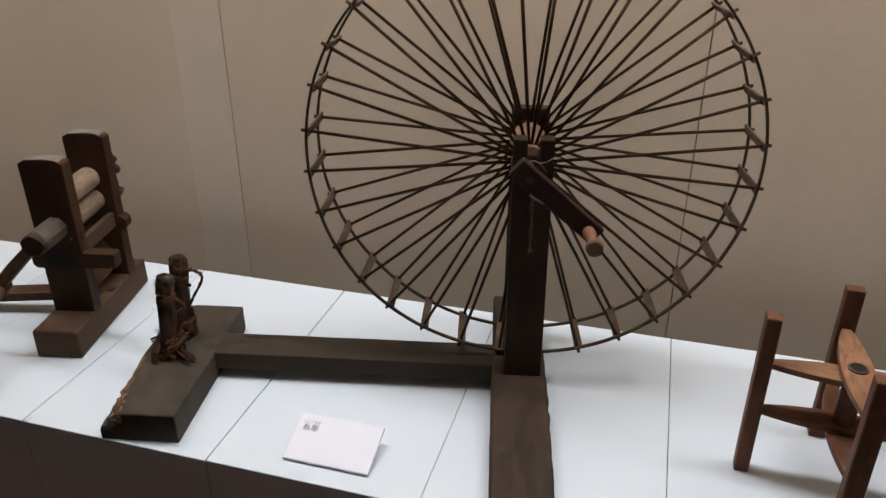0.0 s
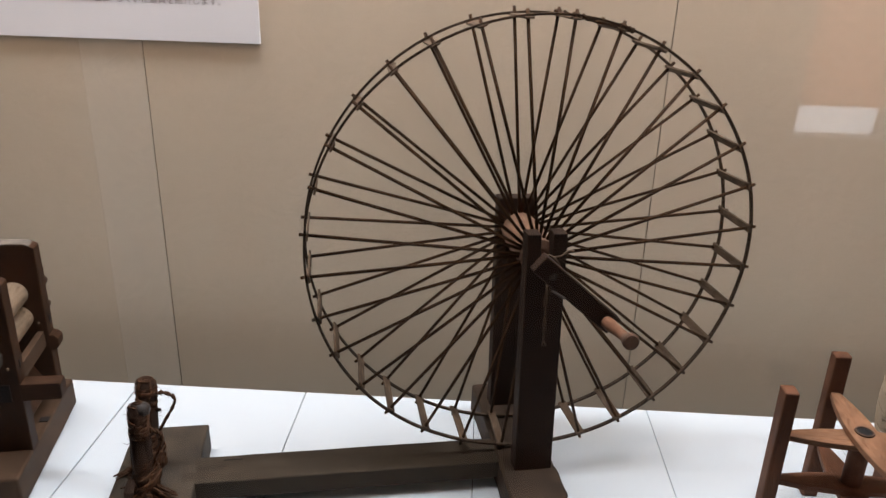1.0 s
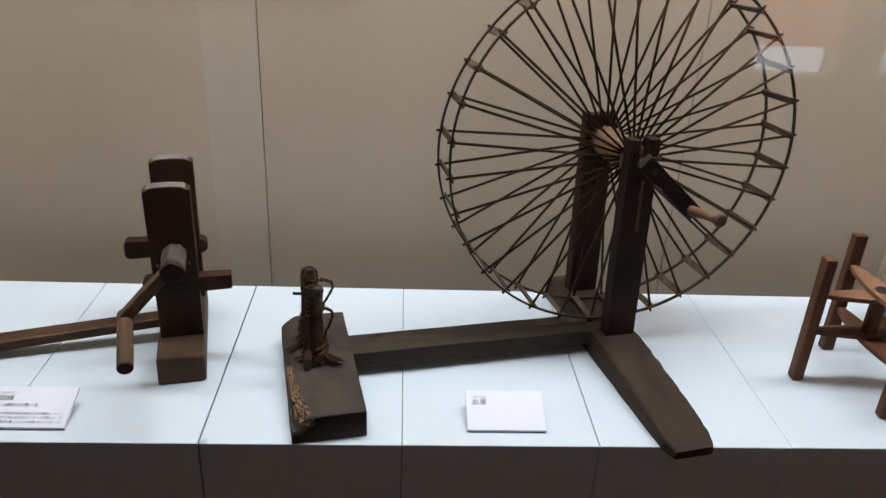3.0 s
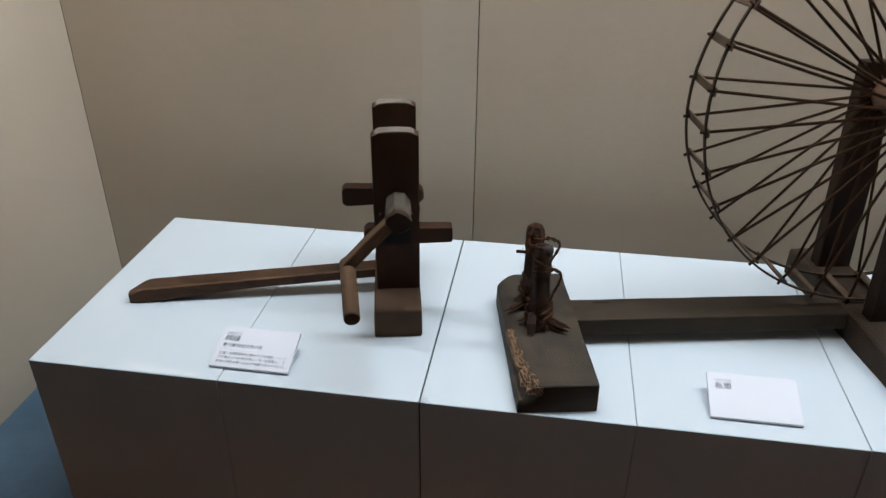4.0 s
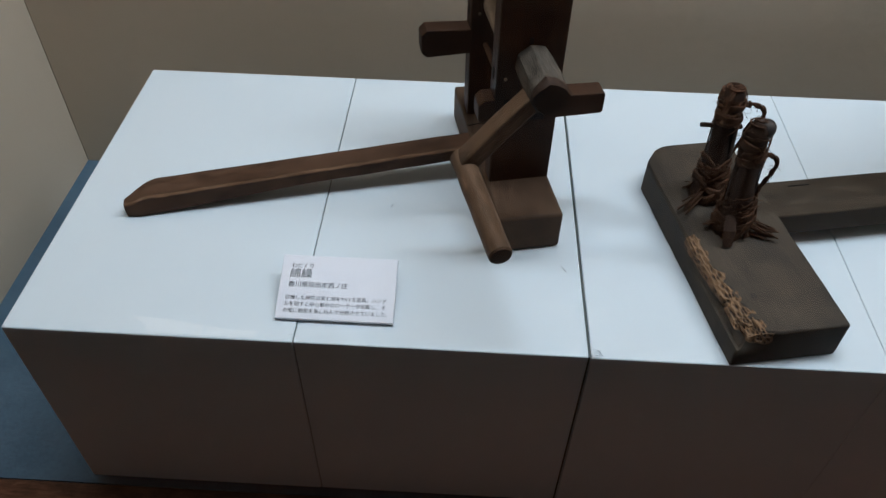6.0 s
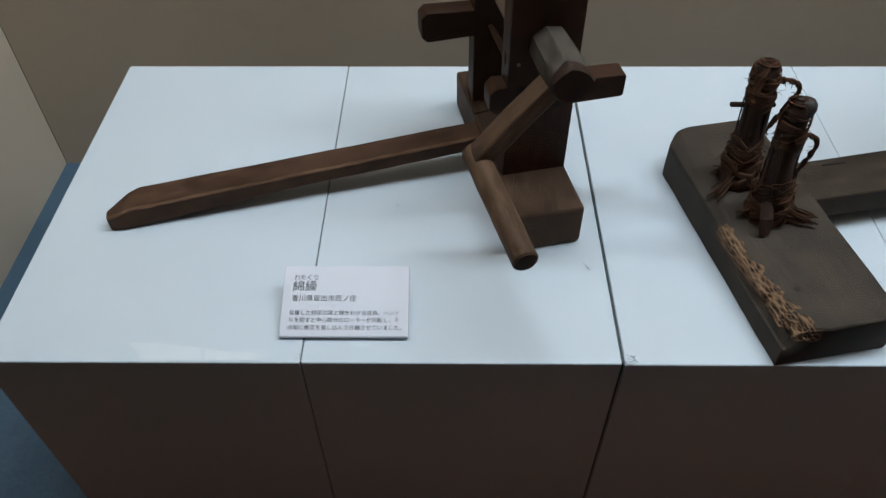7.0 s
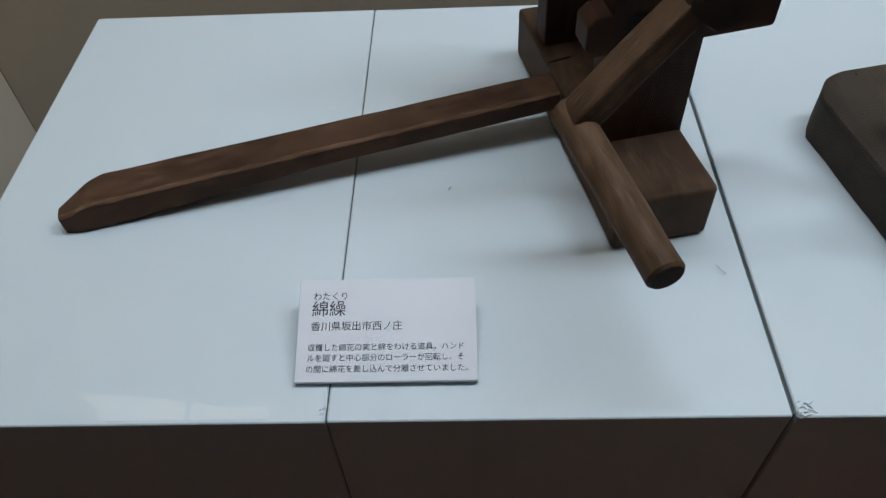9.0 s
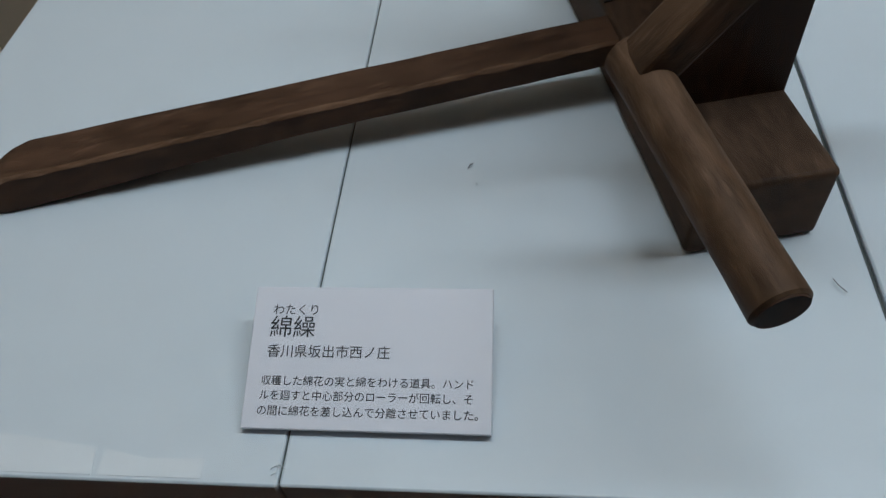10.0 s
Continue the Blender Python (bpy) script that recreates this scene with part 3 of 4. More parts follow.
bm = slab(2 * HALF + 0.011, 0.0125, 0.0032, 0.0008, 1)
slat_first = part("slat", bm, M_SLAT, wheel, "short bamboo cross slat")
slat_mesh = slat_first.data
L_SPOKE = 0.3160 - 0.021
bm = bmesh.new()
tube_into(bm, [(-L_SPOKE / 2, 0, 0), (0, 0, 0), (L_SPOKE / 2, 0, 0)], 0.0023, 7)
spoke_first = part("spoke", bm, M_BAMBOO, wheel, "thin dark bamboo spoke")
spoke_mesh = spoke_first.data
for k in range(N_SLAT):
    a = radians(5.3 + 11.25 * k + rng.uniform(-0.35, 0.35))
    rad = Vector((math.cos(a), 0, math.sin(a)))
    tan = Vector((-math.sin(a), 0, math.cos(a)))
    # slat just inside the hoops, along the axle
    m = Matrix((Vector((0, 1, 0)), tan, Vector((0, 1, 0)).cross(tan))).transposed().to_4x4()
    pull = drawn_in(a)
    m.translation = rad * (R - 0.0036) + Vector((0, -HALF * pull / 2, 0))
    m = WHEEL @ m @ pose(0, 0, 0, rng.uniform(-4, 4), 0, rng.uniform(-2.5, 2.5)) @ Matrix.Diagonal((1 - pull / 2.2, 1, 1, 1))
    if k == 0:
        slat_first.matrix_basis = m
    else:
        shared("slat", slat_mesh, wheel, m)
    for s in (-1, 1):
        p_hub = rad * 0.021 + Vector((0, s * (0.053 + 0.002 * (k % 2)), 0)) + tan * rng.uniform(-0.0015, 0.0015)
        p_rim = rad * (0.3160 + rng.uniform(-0.001, 0.0012)) + Vector((0, (s if s < 0 else 1 - pull) * HALF + rng.uniform(-0.001, 0.001), 0))
        ms = WHEEL @ along(p_hub, p_rim, (0.1, 1, 0.05))
        if k == 0 and s < 0:
            spoke_first.matrix_basis = ms
        else:
            shared("spoke", spoke_mesh, wheel, ms)

# cord lashed round the hoops at the top
bm = bmesh.new()
for a0 in (70.0, 71.0, 72.1, 73.2, 82.5, 83.6, 84.8):
    a = radians(a0)
    for s in (-1, 1):
        c = Vector((R * math.cos(a), s * HALF, R * math.sin(a)))
        rad, ax = Vector((math.cos(a), 0, math.sin(a))), Vector((0, 1, 0))
        ring = [c + (0.0024 + 0.0006 * rng.random()) * math.cos(q) * rad + 0.0048 * math.sin(q) * ax for q in [2 * math.pi * i / 8 for i in range(8)]]
        tube_into(bm, ring, 0.0015, 5, True)
for j in range(16):
    # cords crossing from one hoop to the other, slack in the middle
    a1, a2, s = 69.5 + 11.0 * rng.random(), 73.5 + 11.5 * rng.random(), (1 if j % 2 else -1)
    pts = []
    for i in range(9):
        u = i / 8
        a = radians(a1 + (a2 - a1) * u)
        rr = R - 0.0025 * math.sin(math.pi * u) + 0.002 * noise.noise(Vector((i * 0.7, j * 5.0, 1)))
        pts.append((rr * math.cos(a), s * HALF * (1 - 2 * u), rr * math.sin(a)))
    tube_into(bm, pts, 0.0011 + 0.0007 * rng.random(), 5)
part("lashing", bm, M_BAMBOO, wheel, "dark cord lashed round both hoops", WHEEL)

# crank: a board on the axle with a turned peg
CR_Y = -0.124
pa, pb = Vector((-0.020, CR_Y, 0.383)), Vector((0.088, CR_Y + 0.004, 0.288))
part("crank_arm", slab((pb - pa).length, 0.0265, 0.015, 0.0016, 2, 8, 0.0006, 8), M_POST, wheel, "dark wooden crank arm", along(pa, pb, (0, -1, 0)))
peg = [Vector((0.077, CR_Y - 0.006, 0.2965)), Vector((0.0745, CR_Y - 0.088, 0.314))]
pl = (peg[1] - peg[0]).length
handle = part("crank_handle", lathe([(-pl / 2, 0.0085), (-pl / 2 + 0.012, 0.0088), (0, 0.0068), (pl / 2 - 0.018, 0.0066), (pl / 2 - 0.012, 0.0060)], 18), M_PEG_HANDLE, wheel, "pale turned handle peg", along(*peg))
part("knob", lathe([(-0.009, 0.0065), (-0.004, 0.0080), (0.004, 0.0105), (0.008, 0.0105), (0.010, 0.008)], 18), M_KNOB, handle, "dark rounded knob", pose(pl / 2 - 0.006, 0, 0))
part("axle_pin", rod(0.022, 0.0018, 0.0004, 8), M_IRON, wheel, "small iron pin", along((-0.002, CR_Y - 0.009, 0.346), (0.016, CR_Y - 0.009, 0.335)))
bm = bmesh.new()
for j in range(3):
    pts = [(0.0045 + 0.003 * noise.noise(Vector((i * 0.8, j * 3.1, 0))) + (0.002 if i % 3 else -0.001) * (j - 1), -0.1035 + 0.054 * (0.30 - 0.013 * i - 0.05) - 0.0006 * j, 0.335 - 0.0125 * i) for i in range(8)]
    tube_into(bm, pts, 0.0011, 5)
part("hanging_string", bm, M_SLAT, wheel, "frayed grey string hanging on the post")
bm = bmesh.new()
tube_into(bm, [(0.008, -0.086, 0.372), (0.02, -0.092, 0.376), (0.03, -0.09, 0.383), (0.038, -0.088, 0.381)], 0.0011, 5)
tube_into(bm, [(-0.006, -0.088, 0.372), (0.004, -0.092, 0.378), (0.012, -0.09, 0.373), (0.02, -0.088, 0.362)], 0.0014, 5)
part("axle_string", bm, M_SLAT, wheel, "string packed round the axle")


# spindle block: thick board, its front left corner rounded and eaten by worms
def block_mesh():
    """x runs to the front, y to the right, z up; front left corner worn away."""
    bm = slab(0.296, 0.112, 0.046, 0.0022, 2)
    for axis, n, size in ((0, 34, 0.296), (1, 14, 0.112), (2, 6, 0.046)):
        for i in range(1, n):
            co, no = [0, 0, 0], [0, 0, 0]
            co[axis], no[axis] = -size / 2 + size * i / n, 1
            bmesh.ops.bisect_plane(bm, geom=bm.verts[:] + bm.edges[:] + bm.faces[:], plane_co=co, plane_no=no)
    for v in bm.verts:
        x, y, z = v.co
        # back left corner cut off, left side bowed
        left = max(0.0, (0.02 - y) / 0.073)
        cutb = max(0.0, -x - 0.125) * 0.8
        if y < -0.02:
            v.co.y += cutb * left
        if z > 0 and y < -0.036:
            # the long left edge is worn round
            v.co.z -= 0.006 * ((-0.036 - y) / 0.020) ** 2
        eat = max(0.0, (x - 0.0) / 0.146) * max(0.0, (-y - 0.012) / 0.041) * max(0.0, (z + 0.005) / 0.028)
        nn = noise.noise(Vector((x * 130, y * 130, z * 130))) + 0.6 * noise.noise(Vector((x * 330, y * 330, z * 330)))
        v.co.z -= eat * (0.008 + 0.006 * nn)
        v.co.y += eat * (0.012 + 0.006 * nn)
        if x > 0.09 and y < -0.02:
            v.co.x -= eat * 0.010 * min(1.0, (x - 0.09) / 0.05) * (1 + 0.4 * nn)
        v.co += 0.0006 * Vector((0, noise.noise(v.co * 40), noise.noise(v.co * 35 + Vector((5, 0, 0)))))
    for v in bm.verts:
        if v.co.z < -0.0215:
            v.co.z = -0.023
    bmesh.ops.recalc_face_normals(bm, faces=bm.faces[:])
    return smooth(bm, 45)


a_blk = 11.3
c_blk = Vector((0.7632, 0.1546, 0.023))
m_blk = Matrix.Translation(c_blk) @ pose(0, 0, 0, 0, 0, a_blk - 90)
part("spindle_block", block_mesh(), M_BLOCK, wheel, "heavy grey-brown block with worm-eaten corner", inv @ m_blk)


def band_into(bm, pts, axis, width, thick=0.0007):
    """A flat leaf strip along pts, its width along axis, bulging off the peg's axis (x)."""
    rings = []
    for i, q in enumerate(pts):
        q = Vector(q)
        out = Vector((0, q.y, q.z)).normalized() * thick
        w = Vector(axis) * width * 0.5 * (0.55 + 0.45 * math.sin(math.pi * (i + 0.5) / len(pts)))
        rings.append([bm.verts.new(q - w), bm.verts.new(q - 0.4 * w + out), bm.verts.new(q + 0.4 * w + out), bm.verts.new(q + w), bm.verts.new(q - out)])
    for ra, rb in zip(rings, rings[1:]):
        for k in range(5):
            bm.faces.new((ra[k], ra[(k + 1) % 5], rb[(k + 1) % 5], rb[k]))
    bm.faces.new(rings[0])
    bm.faces.new(rings[-1][::-1])


def spindle_peg(base, top, seed, stick):
    """A wooden peg sheathed in dried leaf and bound with thin straw; returns the peg, all in the wheel's frame."""
    rs = random.Random(seed)
    b, t = wl(*base), wl(*top)
    h = (t - b).length
    m = along(b, t, (0, 1, 0.1))
    pg = part("spindle_peg", lathe([(-h / 2 - 0.004, 0.0185), (-h * 0.42, 0.0185), (-h * 0.30, 0.0155), (-h * 0.2, 0.0138), (-h * 0.05, 0.0130), (h * 0.1, 0.0126), (h * 0.2, 0.0122), (h / 2 - 0.016, 0.0116), (h / 2 - 0.008, 0.0124), (h / 2, 0.0112), (h / 2 + 0.006, 0.006)], 18, seed, 0.0026), M_SPINDLE, wheel, "dark wooden peg bound with straw", m)
    up = m.inverted()

    def ring(x0, r0, turn, tilt, wob):
        q0, n = rs.uniform(0, 6.28), 12
        pts = []
        for i in range(n + 1):
            q = q0 + turn * i / n
            r = r0 * (1 + wob * noise.noise(Vector((q * 1.3, x0 * 90, seed))))
            pts.append((x0 + tilt * r0 * math.cos(q) + 0.0035 * (i / n - 0.5), r * math.cos(q), r * math.sin(q)))
        return pts

    # foot: wide leaf bands under thin straws
    bm = bmesh.new()
    for j in range(18):
        u = rs.random()
        band_into(bm, ring(-h / 2 + 0.006 + 0.036 * u, 0.0205 - 0.0056 * u, rs.uniform(1.6, 3.6), rs.uniform(-1.0, 1.0), 0.3), (1, 0, 0), rs.uniform(0.005, 0.018), 0.0006)
    for j in range(38):
        u = rs.random()
        tube_into(bm, ring(-h / 2 + 0.006 + 0.046 * u, 0.0208 - 0.0056 * u + 0.0010 * rs.random(), rs.uniform(0.8, 4.4), rs.uniform(-0.8, 0.8), 0.16), rs.uniform(0.0002, 0.0006), 4)
    for j in range(24):
        # loose fibres standing off the winding
        q, u = rs.uniform(0, 6.28), rs.random()
        p0 = Vector((-h / 2 + 0.006 + 0.046 * u, (0.0205 - 0.005 * u) * math.cos(q), (0.0205 - 0.005 * u) * math.sin(q)))
        dq = Vector((rs.uniform(-0.9, 0.9), math.cos(q + 0.8), math.sin(q + 0.8)))
        tube_into(bm, [p0, p0 + dq * 0.004, p0 + dq * rs.uniform(0.006, 0.011) + Vector((rs.uniform(-0.005, 0.003), 0, 0))], rs.uniform(0.00018, 0.0004), 4)
    tagged(part("foot_binding", bm, M_STRAW, pg, "brown straw and leaf wound round the foot"), kind="stuff")
    # tight bundles of straw ends lying on the block
    bm = bmesh.new()
    bundles = ((3.9, 20, 0.042), (2.9, 6, 0.022)) if stick else ((6.0, 20, 0.040), (3.3, 6, 0.024))
    for q0, count, far in bundles:
        for j in range(count):
            q = q0 + rs.uniform(-0.11, 0.11)
            d = Vector((math.cos(q), math.sin(q), 0))
            n = Vector((-d.y, d.x, 0)) * rs.uniform(-0.0045, 0.0045)
            reach = far * rs.uniform(0.55, 1.0)
            p0 = Vector((base[0], base[1], base[2] + rs.uniform(0.008, 0.022))) + 0.010 * d + n
            p1 = p0 + d * reach * 0.4 + Vector((0, 0, -0.005))
            p2 = Vector((p0.x + d.x * reach, p0.y + d.y * reach, base[2] + 0.002 + 0.006 * rs.random())) + 0.4 * n
            tube_into(bm, [up @ (inv @ p) for p in (p0, p1, p2)], rs.uniform(0.0007, 0.0015), 5, False, 0.7)
    tagged(part("straw_ends", bm, M_STRAW, pg, "frayed straw ends"), kind="stuff")
    if not stick:
        # a dark folded leaf hanging to the block at the front
        bm = bmesh.new()
        f0, f1, f2 = [up @ (inv @ Vector((base[0] - 0.010, base[1] + dy, base[2] + dz))) for dy, dz in ((-0.012, 0.030), (-0.024, 0.018), (-0.031, 0.002))]
        band_into(bm, [f0, f0.lerp(f1, 0.5), f1, f1.lerp(f2, 0.5), f2], (up.to_3x3() @ (inv.to_3x3() @ Vector((1, 0, 0)))), 0.0135, 0.0007)
        part("leaf_flap", bm, M_SPINDLE, pg, "dark folded leaf end")
    # head: leaf bands crossing, a few thin straws, one bare dark knob
    bm = bmesh.new()
    for j in range(16 if stick else 9):
        u = rs.random()
        band_into(bm, ring(h / 2 - 0.040 + (0.036 if stick else 0.026) * u, 0.0128 + 0.0014 * rs.random(), rs.uniform(1.6, 3.8), rs.uniform(-0.4, 0.4), 0.12), (1, 0, 0), rs.uniform(0.006, 0.014), 0.0006)
    for j in range(7 if stick else 3):
        q = rs.uniform(0, 6.28)
        band_into(bm, [(h / 2 - rs.uniform(0.018, 0.036), 0.0134 * math.cos(q), 0.0134 * math.sin(q)), (h / 2 - 0.008, 0.0138 * math.cos(q + 0.2), 0.0138 * math.sin(q + 0.2)), (h / 2 + 0.003, 0.0095 * math.cos(q + 0.3), 0.0095 * math.sin(q + 0.3)), (h / 2 + 0.008, 0.003 * math.cos(q + 0.5), 0.003 * math.sin(q + 0.5))], (0, -math.sin(q), math.cos(q)), rs.uniform(0.004, 0.008))
    for j in range(24):
        tube_into(bm, ring(h / 2 - 0.044 + 0.038 * rs.random(), 0.0134 + 0.0014 * rs.random(), rs.uniform(0.8, 4.0), rs.uniform(-0.5, 0.5), 0.10), rs.uniform(0.0002, 0.0006), 4)
    for j in range(24):
        q, u = rs.uniform(0, 6.28), rs.random()
        p0 = Vector((-h * 0.3 + h * 0.75 * u, 0.012 * math.cos(q), 0.012 * math.sin(q)))
        dq = Vector((rs.uniform(-0.6, 0.6), math.cos(q), math.sin(q)))
        tube_into(bm, [p0, p0 + dq * 0.005, p0 + dq * rs.uniform(0.006, 0.010) + Vector((rs.uniform(-0.005, 0.005), 0, 0))], rs.uniform(0.00018, 0.00035), 4)
    for j in range(12 if stick else 4):
        # straw coiled over the top
        q0, r1 = rs.uniform(0, 6.28), rs.uniform(0.003, 0.0105)
        tube_into(bm, [(h / 2 + 0.009 - 0.5 * r1 + 0.001 * rs.random(), r1 * math.cos(q0 + 0.45 * k), r1 * math.sin(q0 + 0.45 * k)) for k in range(9)], rs.uniform(0.0005, 0.0010), 5)
    tagged(part("head_binding", bm, M_STRAW, pg, "dried leaf wound over the head"), kind="stuff")
    # leaf strips running down the shaft
    bm = bmesh.new()
    for j in range(5):
        q = rs.uniform(0, 6.28)
        band_into(bm, [(h * (0.30 - 0.62 * k / 6), (0.0128 + 0.0012 * k / 6) * math.cos(q + 0.05 * k), (0.0128 + 0.0012 * k / 6) * math.sin(q + 0.05 * k)) for k in range(7)], (0, -math.sin(q), math.cos(q)), rs.uniform(0.005, 0.010))
    part("leaf_sheath", bm, M_SPINDLE, pg, "dark dried leaf strips")
    # twisted loop standing off to one side
    bm = bmesh.new()
    d = wl(base[0] + 1, base[1] + 0.1, base[2]) - wl(*base)
    d = (up.to_3x3() @ d).normalized()
    ext, hi = (0.038, h / 2 - 0.017) if stick else (0.029, h / 2 - 0.034)
    ctrl = [Vector((hi - 0.002, 0, 0)) + 0.010 * d, Vector((hi + 0.002, 0, 0)) + 0.6 * ext * d, Vector((hi - 0.006, 0, 0)) + ext * d, Vector((hi - 0.020, 0, 0)) + 0.92 * ext * d, Vector((hi - 0.040, 0, 0)) + 0.62 * ext * d, Vector((hi - 0.066, 0, 0)) + 0.010 * d]
    pts = []
    for i in range(len(ctrl) - 1):
        c0, c1, c2, c3 = ctrl[max(i - 1, 0)], ctrl[i], ctrl[i + 1], ctrl[min(i + 2, len(ctrl) - 1)]
        for s in range(5):
            w = s / 5
            pts.append(0.5 * ((2 * c1) + (c2 - c0) * w + (2 * c0 - 5 * c1 + 4 * c2 - c3) * w * w + (3 * c1 - c0 - 3 * c2 + c3) * w ** 3))
    pts.append(ctrl[-1])
    nrm = Vector((1, 0, 0)).cross(d)
    for j in range(26):
        p0 = pts[rs.randrange(len(pts))]
        dq = Vector((rs.uniform(-1, 1), rs.uniform(-1, 1), rs.uniform(-1, 1))).normalized()
        tube_into(bm, [p0, p0 + dq * 0.003, p0 + dq * rs.uniform(0.004, 0.0065) + Vector((-0.002, 0, 0))], rs.uniform(0.00018, 0.0004), 4)
    for k in (4, 9, 15, 20):
        # knots
        knot = [pts[k] + 0.0026 * (math.cos(w) * nrm + math.sin(w) * Vector((1, 0, 0))) for w in (0, 1.05, 2.1, 3.14, 4.2, 5.24)]
        tube_into(bm, knot, 0.0017, 5, True)
    for ph in (0.0, math.pi):
        tube_into(bm, [q + 0.0017 * (math.cos(i * 1.1 + ph) * nrm + math.sin(i * 1.1 + ph) * Vector((1, 0, 0))) for i, q in enumerate(pts)], 0.0016, 6)
    part("twisted_loop", bm, M_STRAW, pg, "twisted straw cord loop")
    if stick:
        part("cross_stick", rod(0.046, 0.0027, 0.0006, 8), M_SPINDLE, pg, "short stick through the cord", along(Vector((h * 0.20, 0, 0)) - d * 0.021, Vector((h * 0.18, 0, 0)) + d * 0.012, (1, 0, 0)))
    else:
        part("knob_end", lathe([(-0.010, 0.0085), (-0.004, 0.0104), (0.001, 0.0100), (0.005, 0.0070), (0.006, 0.0030)], 18), M_KNOB_END, pg, "dark smooth peg end", Matrix.Translation(Vector((h / 2 + 0.001, 0, 0)) + 0.0060 * d))
    return pg


spindle_peg((0.742, 0.205, 0.046), (0.742, 0.222, 0.173), 3, True)
spindle_peg((0.757, 0.150, 0.046), (0.755, 0.165, 0.170), 11, False)


# ---------------------------------------------------------------- cotton gin
A_G = 12.5
gin = thing("cotton_gin", pose(0.5115, 0.278, 0.0, 0, 0, A_G), "old dark wooden hand-cranked cotton gin on the plinth", "cotton gin")
part("base", wear(slab(0.265, 0.075, 0.049, 0.0035, 3, 16, 0.0007, 1), 0.0004, 60, 2), M_GIN_LIGHT, gin, "brown wooden base block", pose(0, 0, 0.0247, 0, 0, 90))


def gin_post(y_front):
    """Broad upright with an arched, chamfered top; x up, y across."""
    h, w = 0.270, 0.0715
    out = [(0, -w / 2 * 0.97), (h - 0.007, -w / 2), (h - 0.001, -w / 2 + 0.012), (h, 0.0), (h - 0.001, w / 2 - 0.012), (h - 0.007, w / 2), (0, w / 2 * 0.97)]
    m = Matrix((Vector((0, 0, 1)), Vector((1, 0, 0)), Vector((0, 1, 0)))).transposed().to_4x4()
    m.translation = Vector((0.002, y_front + 0.012, 0.047))
    return wear(prism(out, 0.024, 0.0016), 0.0005, 22, 6), m


for yf in (-0.066, 0.068):
    bm, m = gin_post(yf)
    post = part("post", bm, M_GIN, gin, "dark upright board with arched top", m)
    top = [(0.2623, -0.0345), (0.2690, -0.0236), (0.2704, 0.0), (0.2690, 0.0236), (0.2623, 0.0345)]
    cap = prism(top + [(x - 0.0022, y) for x, y in top[::-1]], 0.0225, 0.0004)
    part("end_grain", wear(cap, 0.0003, 60, 5), M_END, post, "pale grey worn end grain", pose(0.0006, 0, 0))
for zc, dx in ((0.197, 0.0), (0.2375, -0.001)):
    part("roller", lathe([(-0.056, 0.0194), (-0.02, 0.0198), (0.02, 0.0196), (0.056, 0.0194)], 22), M_ROLLER, gin, "pale wooden roller", pose(dx, 0.0125, zc, 0, 0, 90))


def worm_gear(hand):
    """Carved screw on the end of a roller."""
    bm = bmesh.new()
    n, segs, rings = 16, 24, []
    for i in range(n + 1):
        x = -0.016 + 0.032 * i / n
        ring = []
        for k in range(segs):
            q = 2 * math.pi * k / segs
            r = 0.0195 + 0.0042 * (1 if math.sin(5 * q + hand * x * 260) > 0 else -1)
            ring.append(bm.verts.new((x, r * math.cos(q), r * math.sin(q))))
        rings.append(ring)
    for a, b in zip(rings, rings[1:]):
        for k in range(segs):
            bm.faces.new((a[k], a[(k + 1) % segs], b[(k + 1) % segs], b[k]))
    bm.faces.new(rings[0][::-1])
    bm.faces.new(rings[-1])
    bmesh.ops.recalc_face_normals(bm, faces=bm.faces[:])
    return smooth(bm, 25)


part("gear", worm_gear(1), M_GIN_LIGHT, gin, "carved wooden screw gear", pose(0.004, 0.110, 0.197, 0, 0, 90))
part("gear", worm_gear(-1), M_GIN_LIGHT, gin, "carved wooden screw gear", pose(0.006, 0.110, 0.2405, 0, 0, 90))
# eight-sided crank shaft in front of the front post
part("shaft", lathe([(-0.033, 0.0185), (-0.030, 0.0198), (0.0, 0.0205), (0.026, 0.0195), (0.031, 0.0172)], 8), M_SHAFT, gin, "chalky pale eight-sided shaft", pose(0.004, -0.097, 0.203, 0, 0, 90) @ pose(0, 0, 0, 14, 0, 180))
tip_cap = lathe([(-0.006, 0.0188), (0.000, 0.0192), (0.0045, 0.0170), (0.0040, 0.0080)], 12, 3, 0.0030)
part("shaft_tip", tip_cap, M_SPINDLE, gin, "dark worn shaft end", pose(0.004, -0.131, 0.203, 0, 0, -90) @ pose(0, 0, 0, 14, 0, 0))
ga, gb = Vector((0.001, -0.1135, 0.2005)), Vector((-0.080, -0.123, 0.117))
L = (gb - ga).length
arm = prism([(-L / 2, -0.009), (-L / 2 + 0.02, -0.0105), (0.0, -0.0125), (L / 2 - 0.012, -0.0120), (L / 2, -0.005), (L / 2, 0.003), (L / 2 - 0.012, 0.006), (0.0, 0.006), (-L / 2 + 0.02, 0.007), (-L / 2, 0.007)], 0.0235, 0.0022)
part("crank_arm", wear(arm, 0.0006, 40, 3), M_GIN_HANDLE, gin, "brown wooden crank arm", along(ga, gb, (0, -1, 0)))
ha, hb = Vector((-0.0755, -0.108, 0.124)), Vector((-0.0635, -0.2455, 0.1135))
L = (hb - ha).length
gh = part("crank_handle", rod(L, 0.0122, 0.0012, 22, 0.0005, 4, 0.0117), M_GIN_HANDLE, gin, "round brown wooden handle", along(ha, hb))
